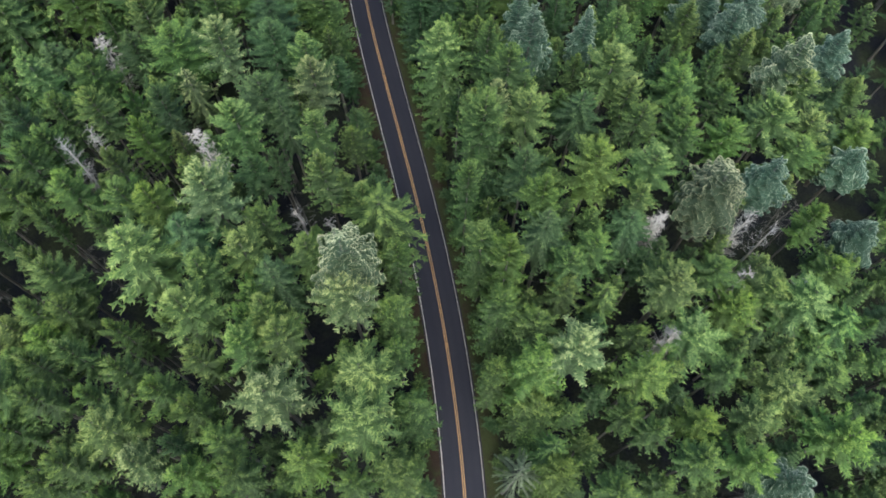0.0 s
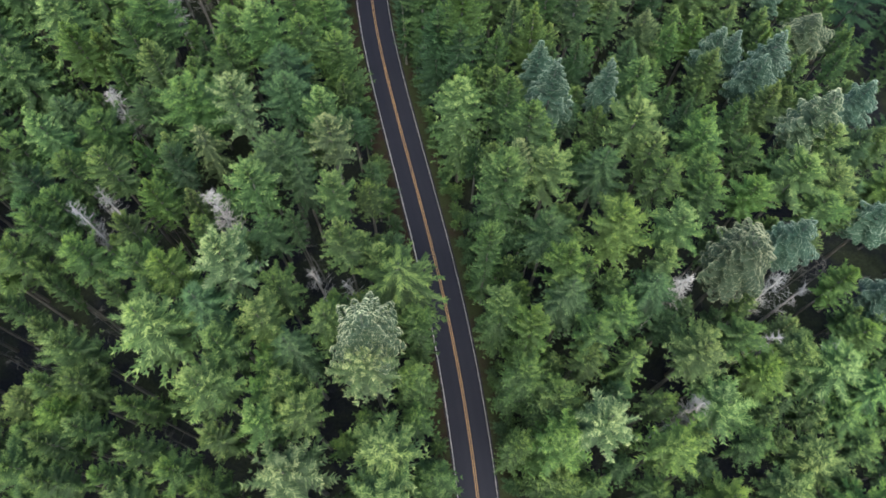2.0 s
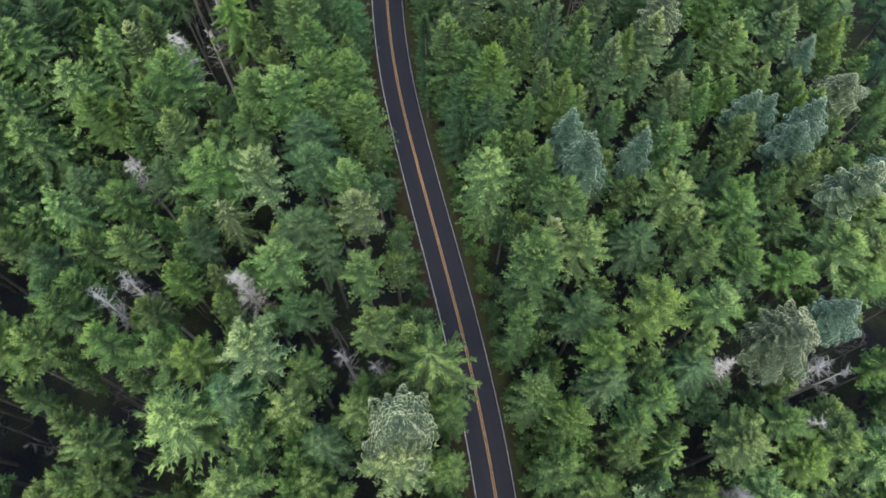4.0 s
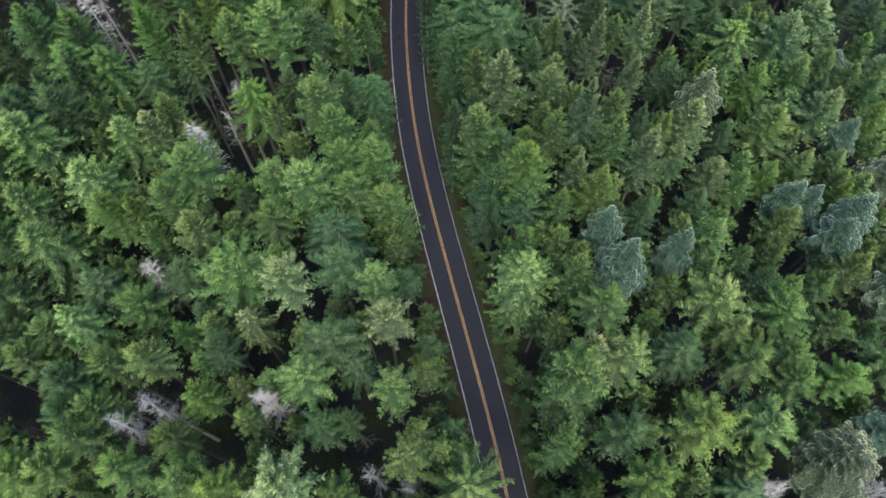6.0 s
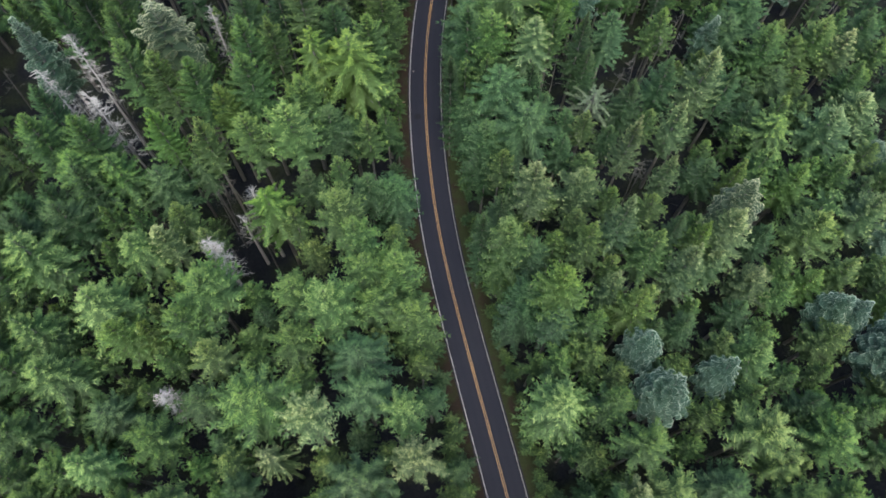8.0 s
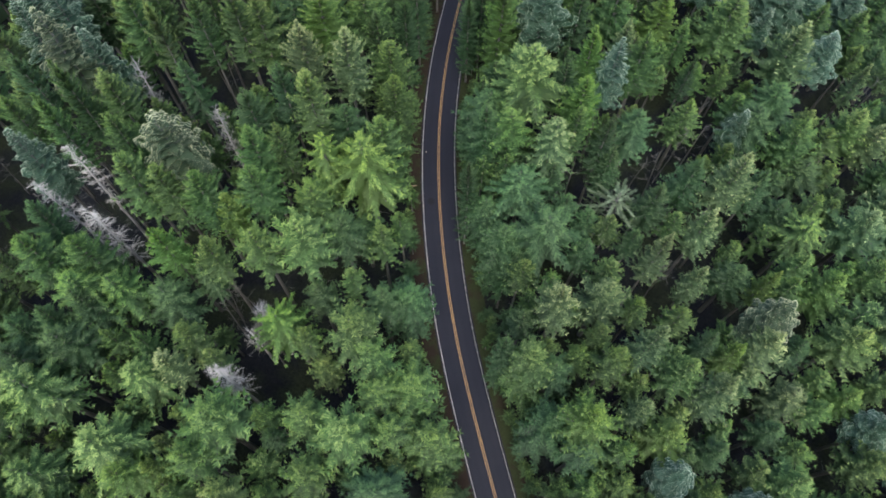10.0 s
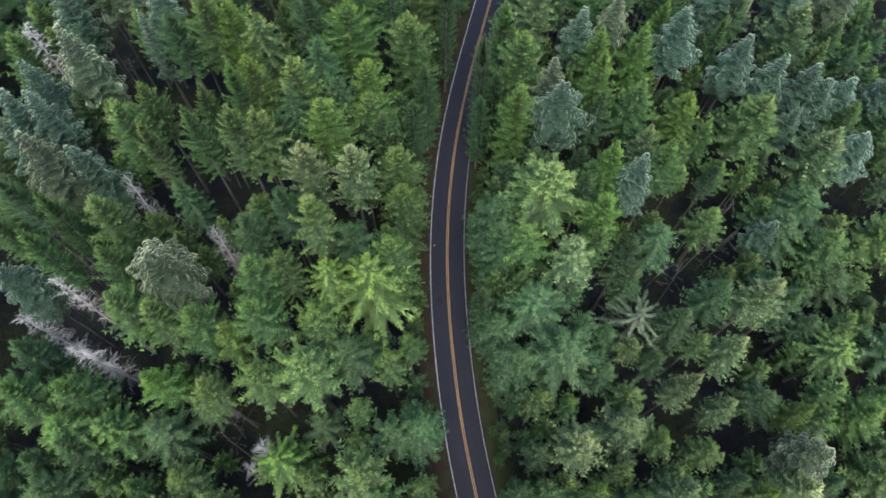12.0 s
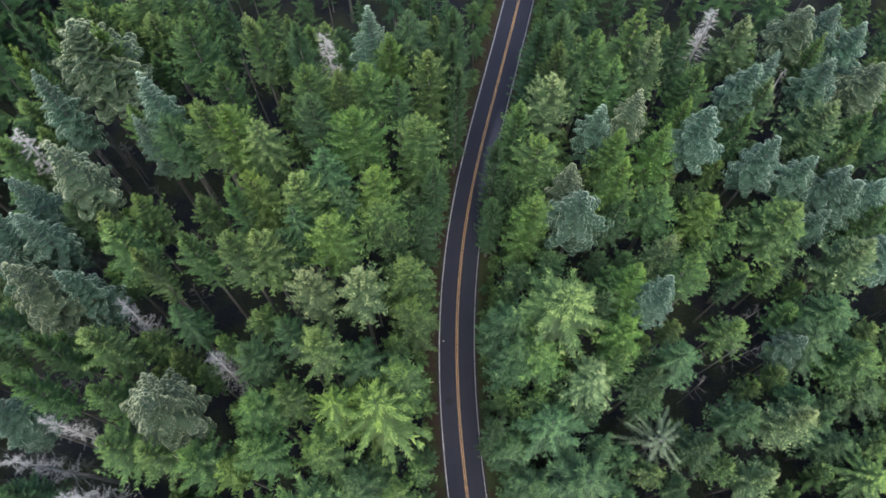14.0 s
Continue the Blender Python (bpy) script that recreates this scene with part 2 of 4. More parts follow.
# ---- trees ----
class Shape:
    """Loose quads with a colour coordinate: 0 inside the crown, 1 at the tips, lowered for painted shade down the
    crown.
    """

    def __init__(self):
        self.verts, self.faces, self.growth_shade, self.aim = [], [], [], {}

    def quad(self, a, b, c, d, ga, gb, gc, gd):
        i = len(self.verts)
        self.verts += (a, b, c, d)
        self.faces.append((i, i + 1, i + 2, i + 3))
        self.growth_shade += (ga, gb, gc, gd)

    def blade(self, root, way, flat, width, g0, g1):
        """A spray of needles: a slim diamond from root along way, lying in the plane of way and flat."""
        mid = root + way * 0.45
        a, b = mid + flat * width, mid - flat * width
        face = way.cross(b - a)
        if face.z + 0.35 * (face.x * root.x + face.y * root.y) / (1 + math.hypot(root.x, root.y)) < 0:
            a, b = b, a
        self.quad(root, a, root + way, b, g0, (g0 + g1) / 2, g1, (g0 + g1) / 2)

    def spike(self, root, way, flat, width, g0, g1, aim=None):
        """A slender spray, broad at its root and pointed at its tip. aim: the way that its bough faces."""
        a, b, i = root + flat * width, root - flat * width, len(self.verts)
        face = (a - b).cross(way)
        if face.z + 0.35 * (face.x * root.x + face.y * root.y) / (1 + math.hypot(root.x, root.y)) < 0:
            a, b = b, a
        if aim:
            self.aim.update({i: aim, i + 1: aim, i + 2: aim})
        self.verts += (b, a, root + way)
        self.faces.append((i, i + 1, i + 2))
        self.growth_shade += (g0, g0, g1)

    def scallop(self, root, out, across, size, lift, shade, tip):
        """A cupped fan of needles with a pale rim."""
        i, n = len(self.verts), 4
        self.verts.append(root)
        self.growth_shade.append(0.0)
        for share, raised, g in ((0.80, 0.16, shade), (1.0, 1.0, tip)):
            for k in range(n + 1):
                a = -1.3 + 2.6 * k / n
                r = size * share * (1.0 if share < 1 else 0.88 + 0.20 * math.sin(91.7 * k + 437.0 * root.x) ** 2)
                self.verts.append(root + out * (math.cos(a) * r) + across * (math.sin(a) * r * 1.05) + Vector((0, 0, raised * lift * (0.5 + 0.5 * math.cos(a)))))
                self.growth_shade.append(g)
        self.faces += [(i, i + k, i + k + 1) for k in range(1, n + 1)]
        self.faces += [(i + k, i + k + n + 1, i + k + n + 2, i + k + 1) for k in range(1, n + 1)]

    def tube(self, points, radii, sides=3, g=0.0):
        rings = []
        for k, p in enumerate(points):
            q = points[min(k + 1, len(points) - 1)] - points[max(k - 1, 0)]
            q = q.normalized()
            u = q.orthogonal().normalized()
            w = q.cross(u)
            rings.append([p + (u * math.cos(2 * math.pi * s / sides) + w * math.sin(2 * math.pi * s / sides)) * radii[k] for s in range(sides)])
        i = len(self.verts)
        for ring in rings:
            self.verts += ring
            self.growth_shade += [g] * sides
        for k in range(len(points) - 1):
            for s in range(sides):
                t = (s + 1) % sides
                self.faces.append((i + k * sides + s, i + k * sides + t, i + (k + 1) * sides + t, i + (k + 1) * sides + s))

    def mesh(self, name, material, crisp=0.0):
        """crisp: how far needles shade blade by blade; the rest, as the rounded mass of the crown."""
        me = bpy.data.meshes.new(name)
        me.from_pydata(self.verts, [], self.faces)
        if crisp:
            me.polygons.foreach_set("use_smooth", [True] * len(me.polygons))
            v = np.array([tuple(p) for p in self.verts])
            own = np.zeros(len(v) * 3)
            me.vertex_normals.foreach_get("vector", own)
            r = np.hypot(v[:, 0], v[:, 1])[:, None] + 0.3
            mass = np.concatenate([v[:, :2] / r * 1.0, np.full((len(v), 1), 0.8)], 1)
            n = own.reshape(-1, 3) * crisp + mass
            if self.aim:
                at = np.array(list(self.aim))
                n[at] = own.reshape(-1, 3)[at] * 0.55 + np.array([tuple(a) for a in self.aim.values()])
            me.normals_split_custom_set_from_vertices(n / np.linalg.norm(n, axis=1)[:, None])
        loops = np.zeros(len(me.loops), int)
        me.loops.foreach_get("vertex_index", loops)
        g = np.array(self.growth_shade)[loops]
        uv = me.uv_layers.new(name="growth_shade")
        uv.data.foreach_set("uv", np.stack([g, np.zeros_like(g)], 1).ravel())
        me.materials.append(material)
        return me


STYLES = {
    # boughs in a tier, rise of the boughs at the top and at the foot (degrees), droop, depth below the tip at which the crown is full,
    # how its outline swells, evenness of the boughs, side shoots: their length for a metre of bough, angle, least length, width and spacing
    "fir": dict(tier=7, rise=(64, 16), droop=0.07, full=7.0, swell=0.78, even=0.82, side=0.19, fan=40, spray=0.40, width=0.060, step=0.155),
    "spire": dict(tier=7, rise=(66, 20), droop=0.06, full=10.8, swell=0.84, even=0.89, side=0.19, fan=38, spray=0.40, width=0.060, step=0.150),
    "broad": dict(tier=6, rise=(60, 10), droop=0.09, full=4.8, swell=0.70, even=0.76, side=0.22, fan=44, spray=0.40, width=0.064, step=0.150),
    "hemlock": dict(tier=7, rise=(46, 0), droop=0.22, full=7.4, swell=0.76, even=0.78, side=0.19, fan=38, spray=0.42, width=0.060, step=0.155),
    "noble": dict(tier=6, rise=(50, 4), droop=0.05, full=8.8, swell=0.82, even=0.86),
    "dome": dict(tier=7, rise=(48, 0), droop=0.06, full=5.2, swell=0.64, even=0.84),
    "grand": dict(tier=9, rise=(50, 4), droop=0.06, full=9.5, swell=0.74, even=0.86),
    "slim": dict(tier=6, rise=(64, 14), droop=0.08, full=6.8, swell=0.80, even=0.84, side=0.19, fan=40, spray=0.46, width=0.085, step=0.26),
    "sparse": dict(boughs=52, rise=(34, -6), droop=0.52, step=0.13, width=0.05, side=0.05, spray=0.28, full=6.5, even=0.72),
    "weeping": dict(tier=6, rise=(42, -4), droop=0.34, full=6.5, swell=0.78, even=0.66, side=0.11, fan=32, spray=0.42, width=0.060, step=0.13),
    "simple": dict(boughs=40, rise=(50, 6), droop=0.14, step=0.55, width=0.095, side=0.20, spray=0.55, full=9.0, even=0.8),
}


def plume(rng, needles, s, at, out, across, length, light, fine):
    """A bough as a plume: slim shoots swept forward on both sides and a few standing up along its ridge, pale towards its end."""
    n = max(4, int(length / (s["step"] if fine else 3.8 * s["step"])))
    broad = 1.0 if fine else 2.7
    for k in range(n):
        u = 0.16 + 0.84 * (k + rng.uniform(0.0, 0.8)) / n
        p = at(u)
        along = (at(min(1.0, u + 0.1)) - at(u - 0.1)).normalized()
        up = across.cross(along) * -1
        if up.z < 0:
            up = up * -1
        size = (s["spray"] + s["side"] * length * (1.1 - u) * min(1.0, u * 3)) * rng.uniform(0.8, 1.2)
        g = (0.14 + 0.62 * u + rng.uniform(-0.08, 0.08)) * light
        for side in (-1, 1, 0):
            ang = radians(s["fan"] + rng.uniform(-20, 20)) * side if side else rng.uniform(-0.7, 0.7)
            lift = rng.uniform(-0.15, 0.40) if side else rng.uniform(0.25, 0.9)
            way = (along * math.cos(ang) + across * math.sin(ang) + up * lift) * (size if side else 0.8 * s["spray"])
            flat = (way.cross(up) + up * rng.uniform(-0.35, 0.35)).normalized() if side else across
            aim = out * rng.uniform(0.45, 0.75) + Vector((0, 0, 0.75)) + across * (0.45 * side + rng.uniform(-0.25, 0.25))
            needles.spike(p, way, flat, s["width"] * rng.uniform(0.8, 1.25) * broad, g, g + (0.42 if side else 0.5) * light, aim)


def plates(rng, needles, at, out, across, length, light, scale):
    """A noble fir's bough: a stiff flat spray of small cupped fans with pale rims."""
    rows = max(2, int(length / (0.44 * scale)))
    for k in range(rows):
        u = 0.36 + 0.64 * (k + rng.uniform(0.4, 0.7)) / rows
        wide = 0.34 * length * (1.10 - u)
        for side in ((-1, 1) if wide > 0.24 else (0,)):
            turn = side * rng.uniform(0.25, 0.6) + rng.uniform(-0.15, 0.15)
            o = out * math.cos(turn) + across * math.sin(turn)
            needles.scallop(at(u) + across * (side * wide * rng.uniform(0.6, 1.0)), o, Vector((-o.y, o.x, 0)), rng.uniform(0.27, 0.40) * scale, rng.uniform(0.10, 0.22), 0.20 * light, 1.7 * light)


def tiered(rng, s, style, axis, height, radius, crown_base, wood, needles):
    """Boughs in tiers from the tip down: close together above, wider apart and coarser below."""
    span = height * (1 - crown_base)
    lobes = [(rng.uniform(0, 6.28), rng.uniform(0.6, 1.4)) for _ in range(3)]
    depth, az = 0.35, rng.uniform(0, 6.28)
    while depth < span:
        f = 1 - depth / span
        gap = 0.40 + 0.045 * depth
        fine = depth < 6.2
        reach = radius * min(1.0, (depth / s["full"]) ** s["swell"]) * (0.80 + 0.20 * min(1.0, f * 4))
        for w in range(s["tier"] if depth > 1.0 else 4):
            az += 6.2832 / s["tier"] * rng.uniform(0.75, 1.25)
            lob = 1 + 0.09 * sum(math.cos(2 * az + p) * q for p, q in lobes) / 2
            length = max(0.5, reach * lob * rng.uniform(s["even"], 2.04 - s["even"]))
            rise = radians(s["rise"][1] + (s["rise"][0] - s["rise"][1]) * f ** 1.6 + rng.uniform(-8, 8))
            out = Vector((math.cos(az), math.sin(az), 0))
            across = Vector((-out.y, out.x, 0))
            root = axis(max(1.0, height - depth - length * math.sin(rise) * 0.35 + rng.uniform(-0.5, 0.5) * gap))
            droop = s["droop"] * rng.uniform(0.6, 1.4)

            def at(u):
                return root + out * (length * u * math.cos(rise)) + Vector((0, 0, length * (math.sin(rise) * u - droop * u * u)))

            # painted shade: needle colour darkens with depth below the tip
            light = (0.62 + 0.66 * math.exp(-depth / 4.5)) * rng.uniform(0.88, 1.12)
            if w % 4 == 0:
                wood.tube([at(0.0), at(0.85)], [0.05, 0.012], 3)
            if style in ("noble", "dome", "grand"):
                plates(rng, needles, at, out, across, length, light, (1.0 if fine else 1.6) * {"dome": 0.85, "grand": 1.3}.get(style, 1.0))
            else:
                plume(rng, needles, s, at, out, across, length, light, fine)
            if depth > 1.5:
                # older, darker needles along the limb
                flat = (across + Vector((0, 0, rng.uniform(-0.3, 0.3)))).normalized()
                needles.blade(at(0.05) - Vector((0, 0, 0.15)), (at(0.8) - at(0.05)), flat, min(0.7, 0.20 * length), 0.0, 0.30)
        depth += gap * 1.35


def conifer_shapes(seed, style, height=30.0, radius=3.9, crown_base=0.50):
    """The trunk with its limbs, and the needles, of one conifer."""
    rng = random.Random(seed)
    s = STYLES[style]
    wood, needles = Shape(), Shape()
    lean = Vector((rng.uniform(-0.4, 0.4), rng.uniform(-0.4, 0.4), 0))

    def axis(z):
        f = z / height
        return Vector((lean.x * f * f, lean.y * f * f, z))

    sides = 4 if style == "simple" else 7
    wood.tube([axis(height * k / 5) + Vector((0, 0, -0.6 if k == 0 else 0)) for k in range(6)],
              [0.34 * (1 - k / 5) ** 0.8 + 0.02 for k in range(6)], sides)
    if style != "simple":
        for k in range(6):
            # dead stubs below the crown
            az, z = rng.uniform(0, 6.28), height * rng.uniform(0.14, crown_base)
            out = Vector((math.cos(az), math.sin(az), rng.uniform(-0.3, 0.1)))
            wood.tube([axis(z), axis(z) + out * rng.uniform(0.6, 1.8)], [0.035, 0.012], 3)
    if "tier" in s:
        tiered(rng, s, style, axis, height, radius, crown_base, wood, needles)
    else:
        spread_boughs(rng, s, style, axis, height, radius, crown_base, wood, needles)
    top = axis(height * 0.975)
    for k in range(9):
        az = k * 2.4
        way = Vector((math.cos(az) * 0.30, math.sin(az) * 0.30, 0.75 - 0.05 * k))
        needles.spike(top - Vector((0, 0, 0.12 * k)), way, Vector((-math.sin(az), math.cos(az), 0)), 0.08, 0.6, 1.0)
    return wood, needles


def spread_boughs(rng, s, style, axis, height, radius, crown_base, wood, needles):
    """Loose boughs strewn up the stem, each with sprays on two sides."""
    z0, span = height * crown_base, height * (1 - crown_base)
    lobes = [(rng.uniform(0, 6.28), rng.uniform(0.7, 1.3)) for _ in range(3)]
    for w in range(s["boughs"]):
        f = min(0.985, ((w + rng.uniform(0, 1)) / s["boughs"]) ** 0.72)
        reach = radius * min(1.0, ((1 - f) * span / s["full"]) ** 0.74) * (0.84 + 0.16 * min(1.0, f * 4))
        az = w * 2.39996 + rng.uniform(-0.4, 0.4)
        lob = 1 + 0.10 * sum(math.cos(2 * az + p) * q for p, q in lobes) / 2
        length = max(0.45, reach * lob * rng.uniform(s["even"], 2.04 - s["even"]))
        rise = radians(s["rise"][1] + (s["rise"][0] - s["rise"][1]) * f ** 1.2 + rng.uniform(-8, 8))
        out = Vector((math.cos(az), math.sin(az), 0))
        across = Vector((-out.y, out.x, 0))
        root = axis(z0 + span * f)
        droop = s["droop"] * rng.uniform(0.6, 1.4)
        # boughs coloured paler higher up, imitating light from above
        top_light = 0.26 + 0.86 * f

        def at(u):
            return root + out * (length * u * math.cos(rise)) + Vector((0, 0, length * (math.sin(rise) * u - droop * u * u)))

        if style != "simple" and (w % 3 == 0 or style == "sparse"):
            wood.tube([at(0.0), at(0.85)], [0.05, 0.012], 3)
        n = max(3, int(length / s["step"] * (0.6 if f < 0.32 else 1.0)))
        for k in range(n):
            u = 0.2 + 0.8 * (k + rng.uniform(0.1, 0.9)) / n
            p = at(u)
            size = s["spray"] + length * s["side"] * (1.15 - u) ** 0.7
            for way_side in (-1, 1):
                ang = rng.uniform(0.3, 1.1) * way_side
                way = (out * math.cos(ang) + across * math.sin(ang)) * size * rng.uniform(0.75, 1.25)
                way.z += size * rng.uniform(-0.28, 0.24) - droop * u * 0.25
                flat = way.cross(Vector((rng.uniform(-0.6, 0.6), rng.uniform(-0.6, 0.6), 1))).normalized()
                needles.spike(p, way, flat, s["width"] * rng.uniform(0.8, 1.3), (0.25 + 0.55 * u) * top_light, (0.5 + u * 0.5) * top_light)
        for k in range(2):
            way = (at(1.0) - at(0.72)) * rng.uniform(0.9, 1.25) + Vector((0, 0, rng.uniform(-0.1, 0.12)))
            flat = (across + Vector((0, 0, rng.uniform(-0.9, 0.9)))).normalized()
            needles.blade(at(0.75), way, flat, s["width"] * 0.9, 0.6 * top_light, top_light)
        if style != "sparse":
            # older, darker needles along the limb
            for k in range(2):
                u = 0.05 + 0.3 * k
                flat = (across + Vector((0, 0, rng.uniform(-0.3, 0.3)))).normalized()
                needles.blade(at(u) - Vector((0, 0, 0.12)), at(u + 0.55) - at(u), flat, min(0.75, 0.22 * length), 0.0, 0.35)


def snag_shape(seed, height=24.0, full=1.0, thick=0.30):
    """A dead tree: a bleached trunk with bare, broken limbs and twigs."""
    rng = random.Random(seed)
    wood = Shape()
    bend = Vector((rng.uniform(-0.8, 0.8), rng.uniform(-0.8, 0.8), 0))

    def axis(f):
        return Vector((bend.x * f * f, bend.y * f * f, height * f - 0.6))

    wood.tube([axis(k / 7) for k in range(8)], [thick * (1 - k / 7) ** 0.8 + 0.03 for k in range(8)], 7)
    for k in range(int(120 * full)):
        f = 1 - 0.55 * rng.random() ** 1.1
        az, rise = rng.uniform(0, 6.28), rng.uniform(-0.3, 0.5)
        length = (0.5 + 3.4 * (1 - f) ** 0.5) * rng.uniform(0.35, 1.1)
        out = Vector((math.cos(az), math.sin(az), 0))
        root = axis(f)
        tip = root + out * length * math.cos(rise) + Vector((0, 0, length * math.sin(rise)))
        mid = root.lerp(tip, 0.5) + Vector((rng.uniform(-0.1, 0.1), rng.uniform(-0.1, 0.1), rng.uniform(-0.1, 0.2)))
        wood.tube([root, mid, tip], [0.034, 0.020, 0.008], 3)
        for j in range(20):
            u = rng.uniform(0.25, 1.0)
            p = mid.lerp(tip, u * 2 - 1) if u > 0.5 else root.lerp(mid, u * 2)
            way = Vector((rng.uniform(-1, 1), rng.uniform(-1, 1), rng.uniform(-0.4, 0.4))) * 0.45 + out * 0.35
            flat = way.orthogonal().normalized()
            wood.spike(p, way * rng.uniform(0.6, 1.7), flat, 0.019, 0.0, 0.0)
    return wood


MODEL_H, MODEL_R = 30.0, 3.9
# style, how many models, and where the crown begins: in the close stand the stems are bare far up
MODELS = {style: [conifer_shapes(seed, style, crown_base=base) for seed in range(n)]
          for style, n, base in (("fir", 5, 0.58), ("spire", 5, 0.50), ("broad", 5, 0.62), ("hemlock", 4, 0.56), ("noble", 4, 0.54), ("dome", 2, 0.60), ("slim", 4, 0.56), ("sparse", 2, 0.5), ("weeping", 3, 0.5))}
MODELS["grand"] = [conifer_shapes(7, "grand", radius=8.0, crown_base=0.60)]
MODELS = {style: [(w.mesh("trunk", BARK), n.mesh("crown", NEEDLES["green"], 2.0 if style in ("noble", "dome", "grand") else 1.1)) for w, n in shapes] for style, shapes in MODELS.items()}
SKIRTED = {style: [(w.mesh("trunk", BARK), n.mesh("crown", NEEDLES["green"], 1.1)) for w, n in (conifer_shapes(40 + k, style, crown_base=0.14) for k in range(3))]
           for style in ("fir", "spire", "broad", "hemlock")}
SNAGS = [snag_shape(90 + k, full=f).mesh("snag", DEADWOOD) for k, f in enumerate((1.0, 0.9, 0.7, 0.28))]
POLES = [snag_shape(95 + k, 21.0, 0.10, 0.12).mesh("bare_trunk", BARK) for k in range(3)]

KINDS = {
    "fir": ("fir_tree", "fir"), "spire": ("narrow_fir_tree", "fir"), "broad": ("broad_fir_tree", "fir"), "hemlock": ("hemlock_tree", "hemlock tree"),
    "noble": ("noble_fir_tree", "fir"), "dome": ("old_noble_fir_tree", "fir"), "grand": ("great_noble_fir_tree", "fir"), "slim": ("slender_fir_tree", "fir"), "sparse": ("thin_conifer_tree", "conifer"),
    "weeping": ("weeping_conifer_tree", "conifer"),
}
TINTS = {"green": "mid-green", "dark": "deep green", "olive": "olive-green", "lime": "yellow-green", "sage": "soft sage-green", "grey": "greyish-green", "blue": "silvery blue-green", "khaki": "pale khaki-green", "cream": "cream-tipped grey-green"}
WORDS = {"broad": "fir with a broad rounded crown", "spire": "narrow fir with a pointed conical crown", "fir": "fir with dense spreading boughs", "hemlock": "hemlock with soft drooping boughs",
         "noble": "noble fir with stiff layered boughs", "dome": "old noble fir with a domed crown", "grand": "very large old noble fir", "slim": "slender fir standing below taller ones", "sparse": "conifer with thin ragged boughs", "weeping": "conifer with long feathery drooping boughs"}
tree_rng = random.Random(11)


def plant(style, tint, x, y, top, radius):
    """One tree on the ground at x, y, its tip at the height top, its crown of that radius. Beside the road boughs reach to the ground."""
    beside = style in SKIRTED and off_road(x, y) < 11.5
    wood, needles = tree_rng.choice(SKIRTED[style] if beside else MODELS[style])
    name, category = KINDS[style] if style != "fir" or tint in ("green", "dark") else ("douglas_fir_tree", "fir")
    root = tagged(new(name), f"{TINTS[tint]} {WORDS[style]} in the forest", category, "forest trees")
    fat = radius / (8.0 if style == "grand" else MODEL_R)
    root.matrix_basis = pose(x, y, -0.25, 0, 0, tree_rng.uniform(0, 360)) @ Matrix.Diagonal((fat, fat, top / MODEL_H, 1))
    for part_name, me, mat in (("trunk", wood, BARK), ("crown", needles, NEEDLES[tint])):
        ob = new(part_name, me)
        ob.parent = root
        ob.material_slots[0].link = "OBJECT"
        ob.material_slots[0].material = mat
    return root


def plant_snag(x, y, top):
    ob = new("dead_tree", SNAGS[3 if top < 27 else len(STANDING) % 3])
    ob.matrix_basis = pose(x, y, 0, 0, 0, tree_rng.uniform(0, 360)) @ Matrix.Diagonal((1, 1, top / 24.0, 1))
    STANDING.append((x, y, 0.8))
    return tagged(ob, "bleached grey dead tree with bare broken limbs", "dead tree", "dead trees")


# gaps in the canopy where the floor and the trunks show: foot x, y, its lean over 16 m, radius
CLEARINGS = [
    (-90.5, 192.1, 7.6, -8.7, 3.3), (-81.7, 181.2, 6.6, -7.4, 2.9), (-97.0, 198.9, 8.4, -9.4, 2.1), (-63.0, 201.4, 4.4, -9.7, 1.8),
    (-93.1, 131.1, 7.9, -1.6, 3.8), (-81.5, 128.4, 6.6, -1.3, 3.0), (3.2, 142.7, -3.2, -2.9, 2.3), (19.8, 147.0, -5.2, -3.4, 3.2),
    (58.8, 162.3, -9.7, -5.2, 2.2), (-68.2, 172.5, 5.5, -10.5, 2.1), (-62.9, 174.0, 4.9, -10.7, 1.8), (-86.6, 143.7, 7.7, -7.2, 3.4),
    (-103.6, 146.6, 9.7, -7.5, 2.3), (-51.9, 116.5, 3.6, -4.0, 3.1), (-49.1, 108.2, 3.3, -3.0, 2.3), (23.6, 152.6, -5.3, -8.2, 3.2),
    (19.7, 125.0, -4.8, -4.9, 1.7), (-85.5, 143.2, 8.1, -10.1, 2.1),
]
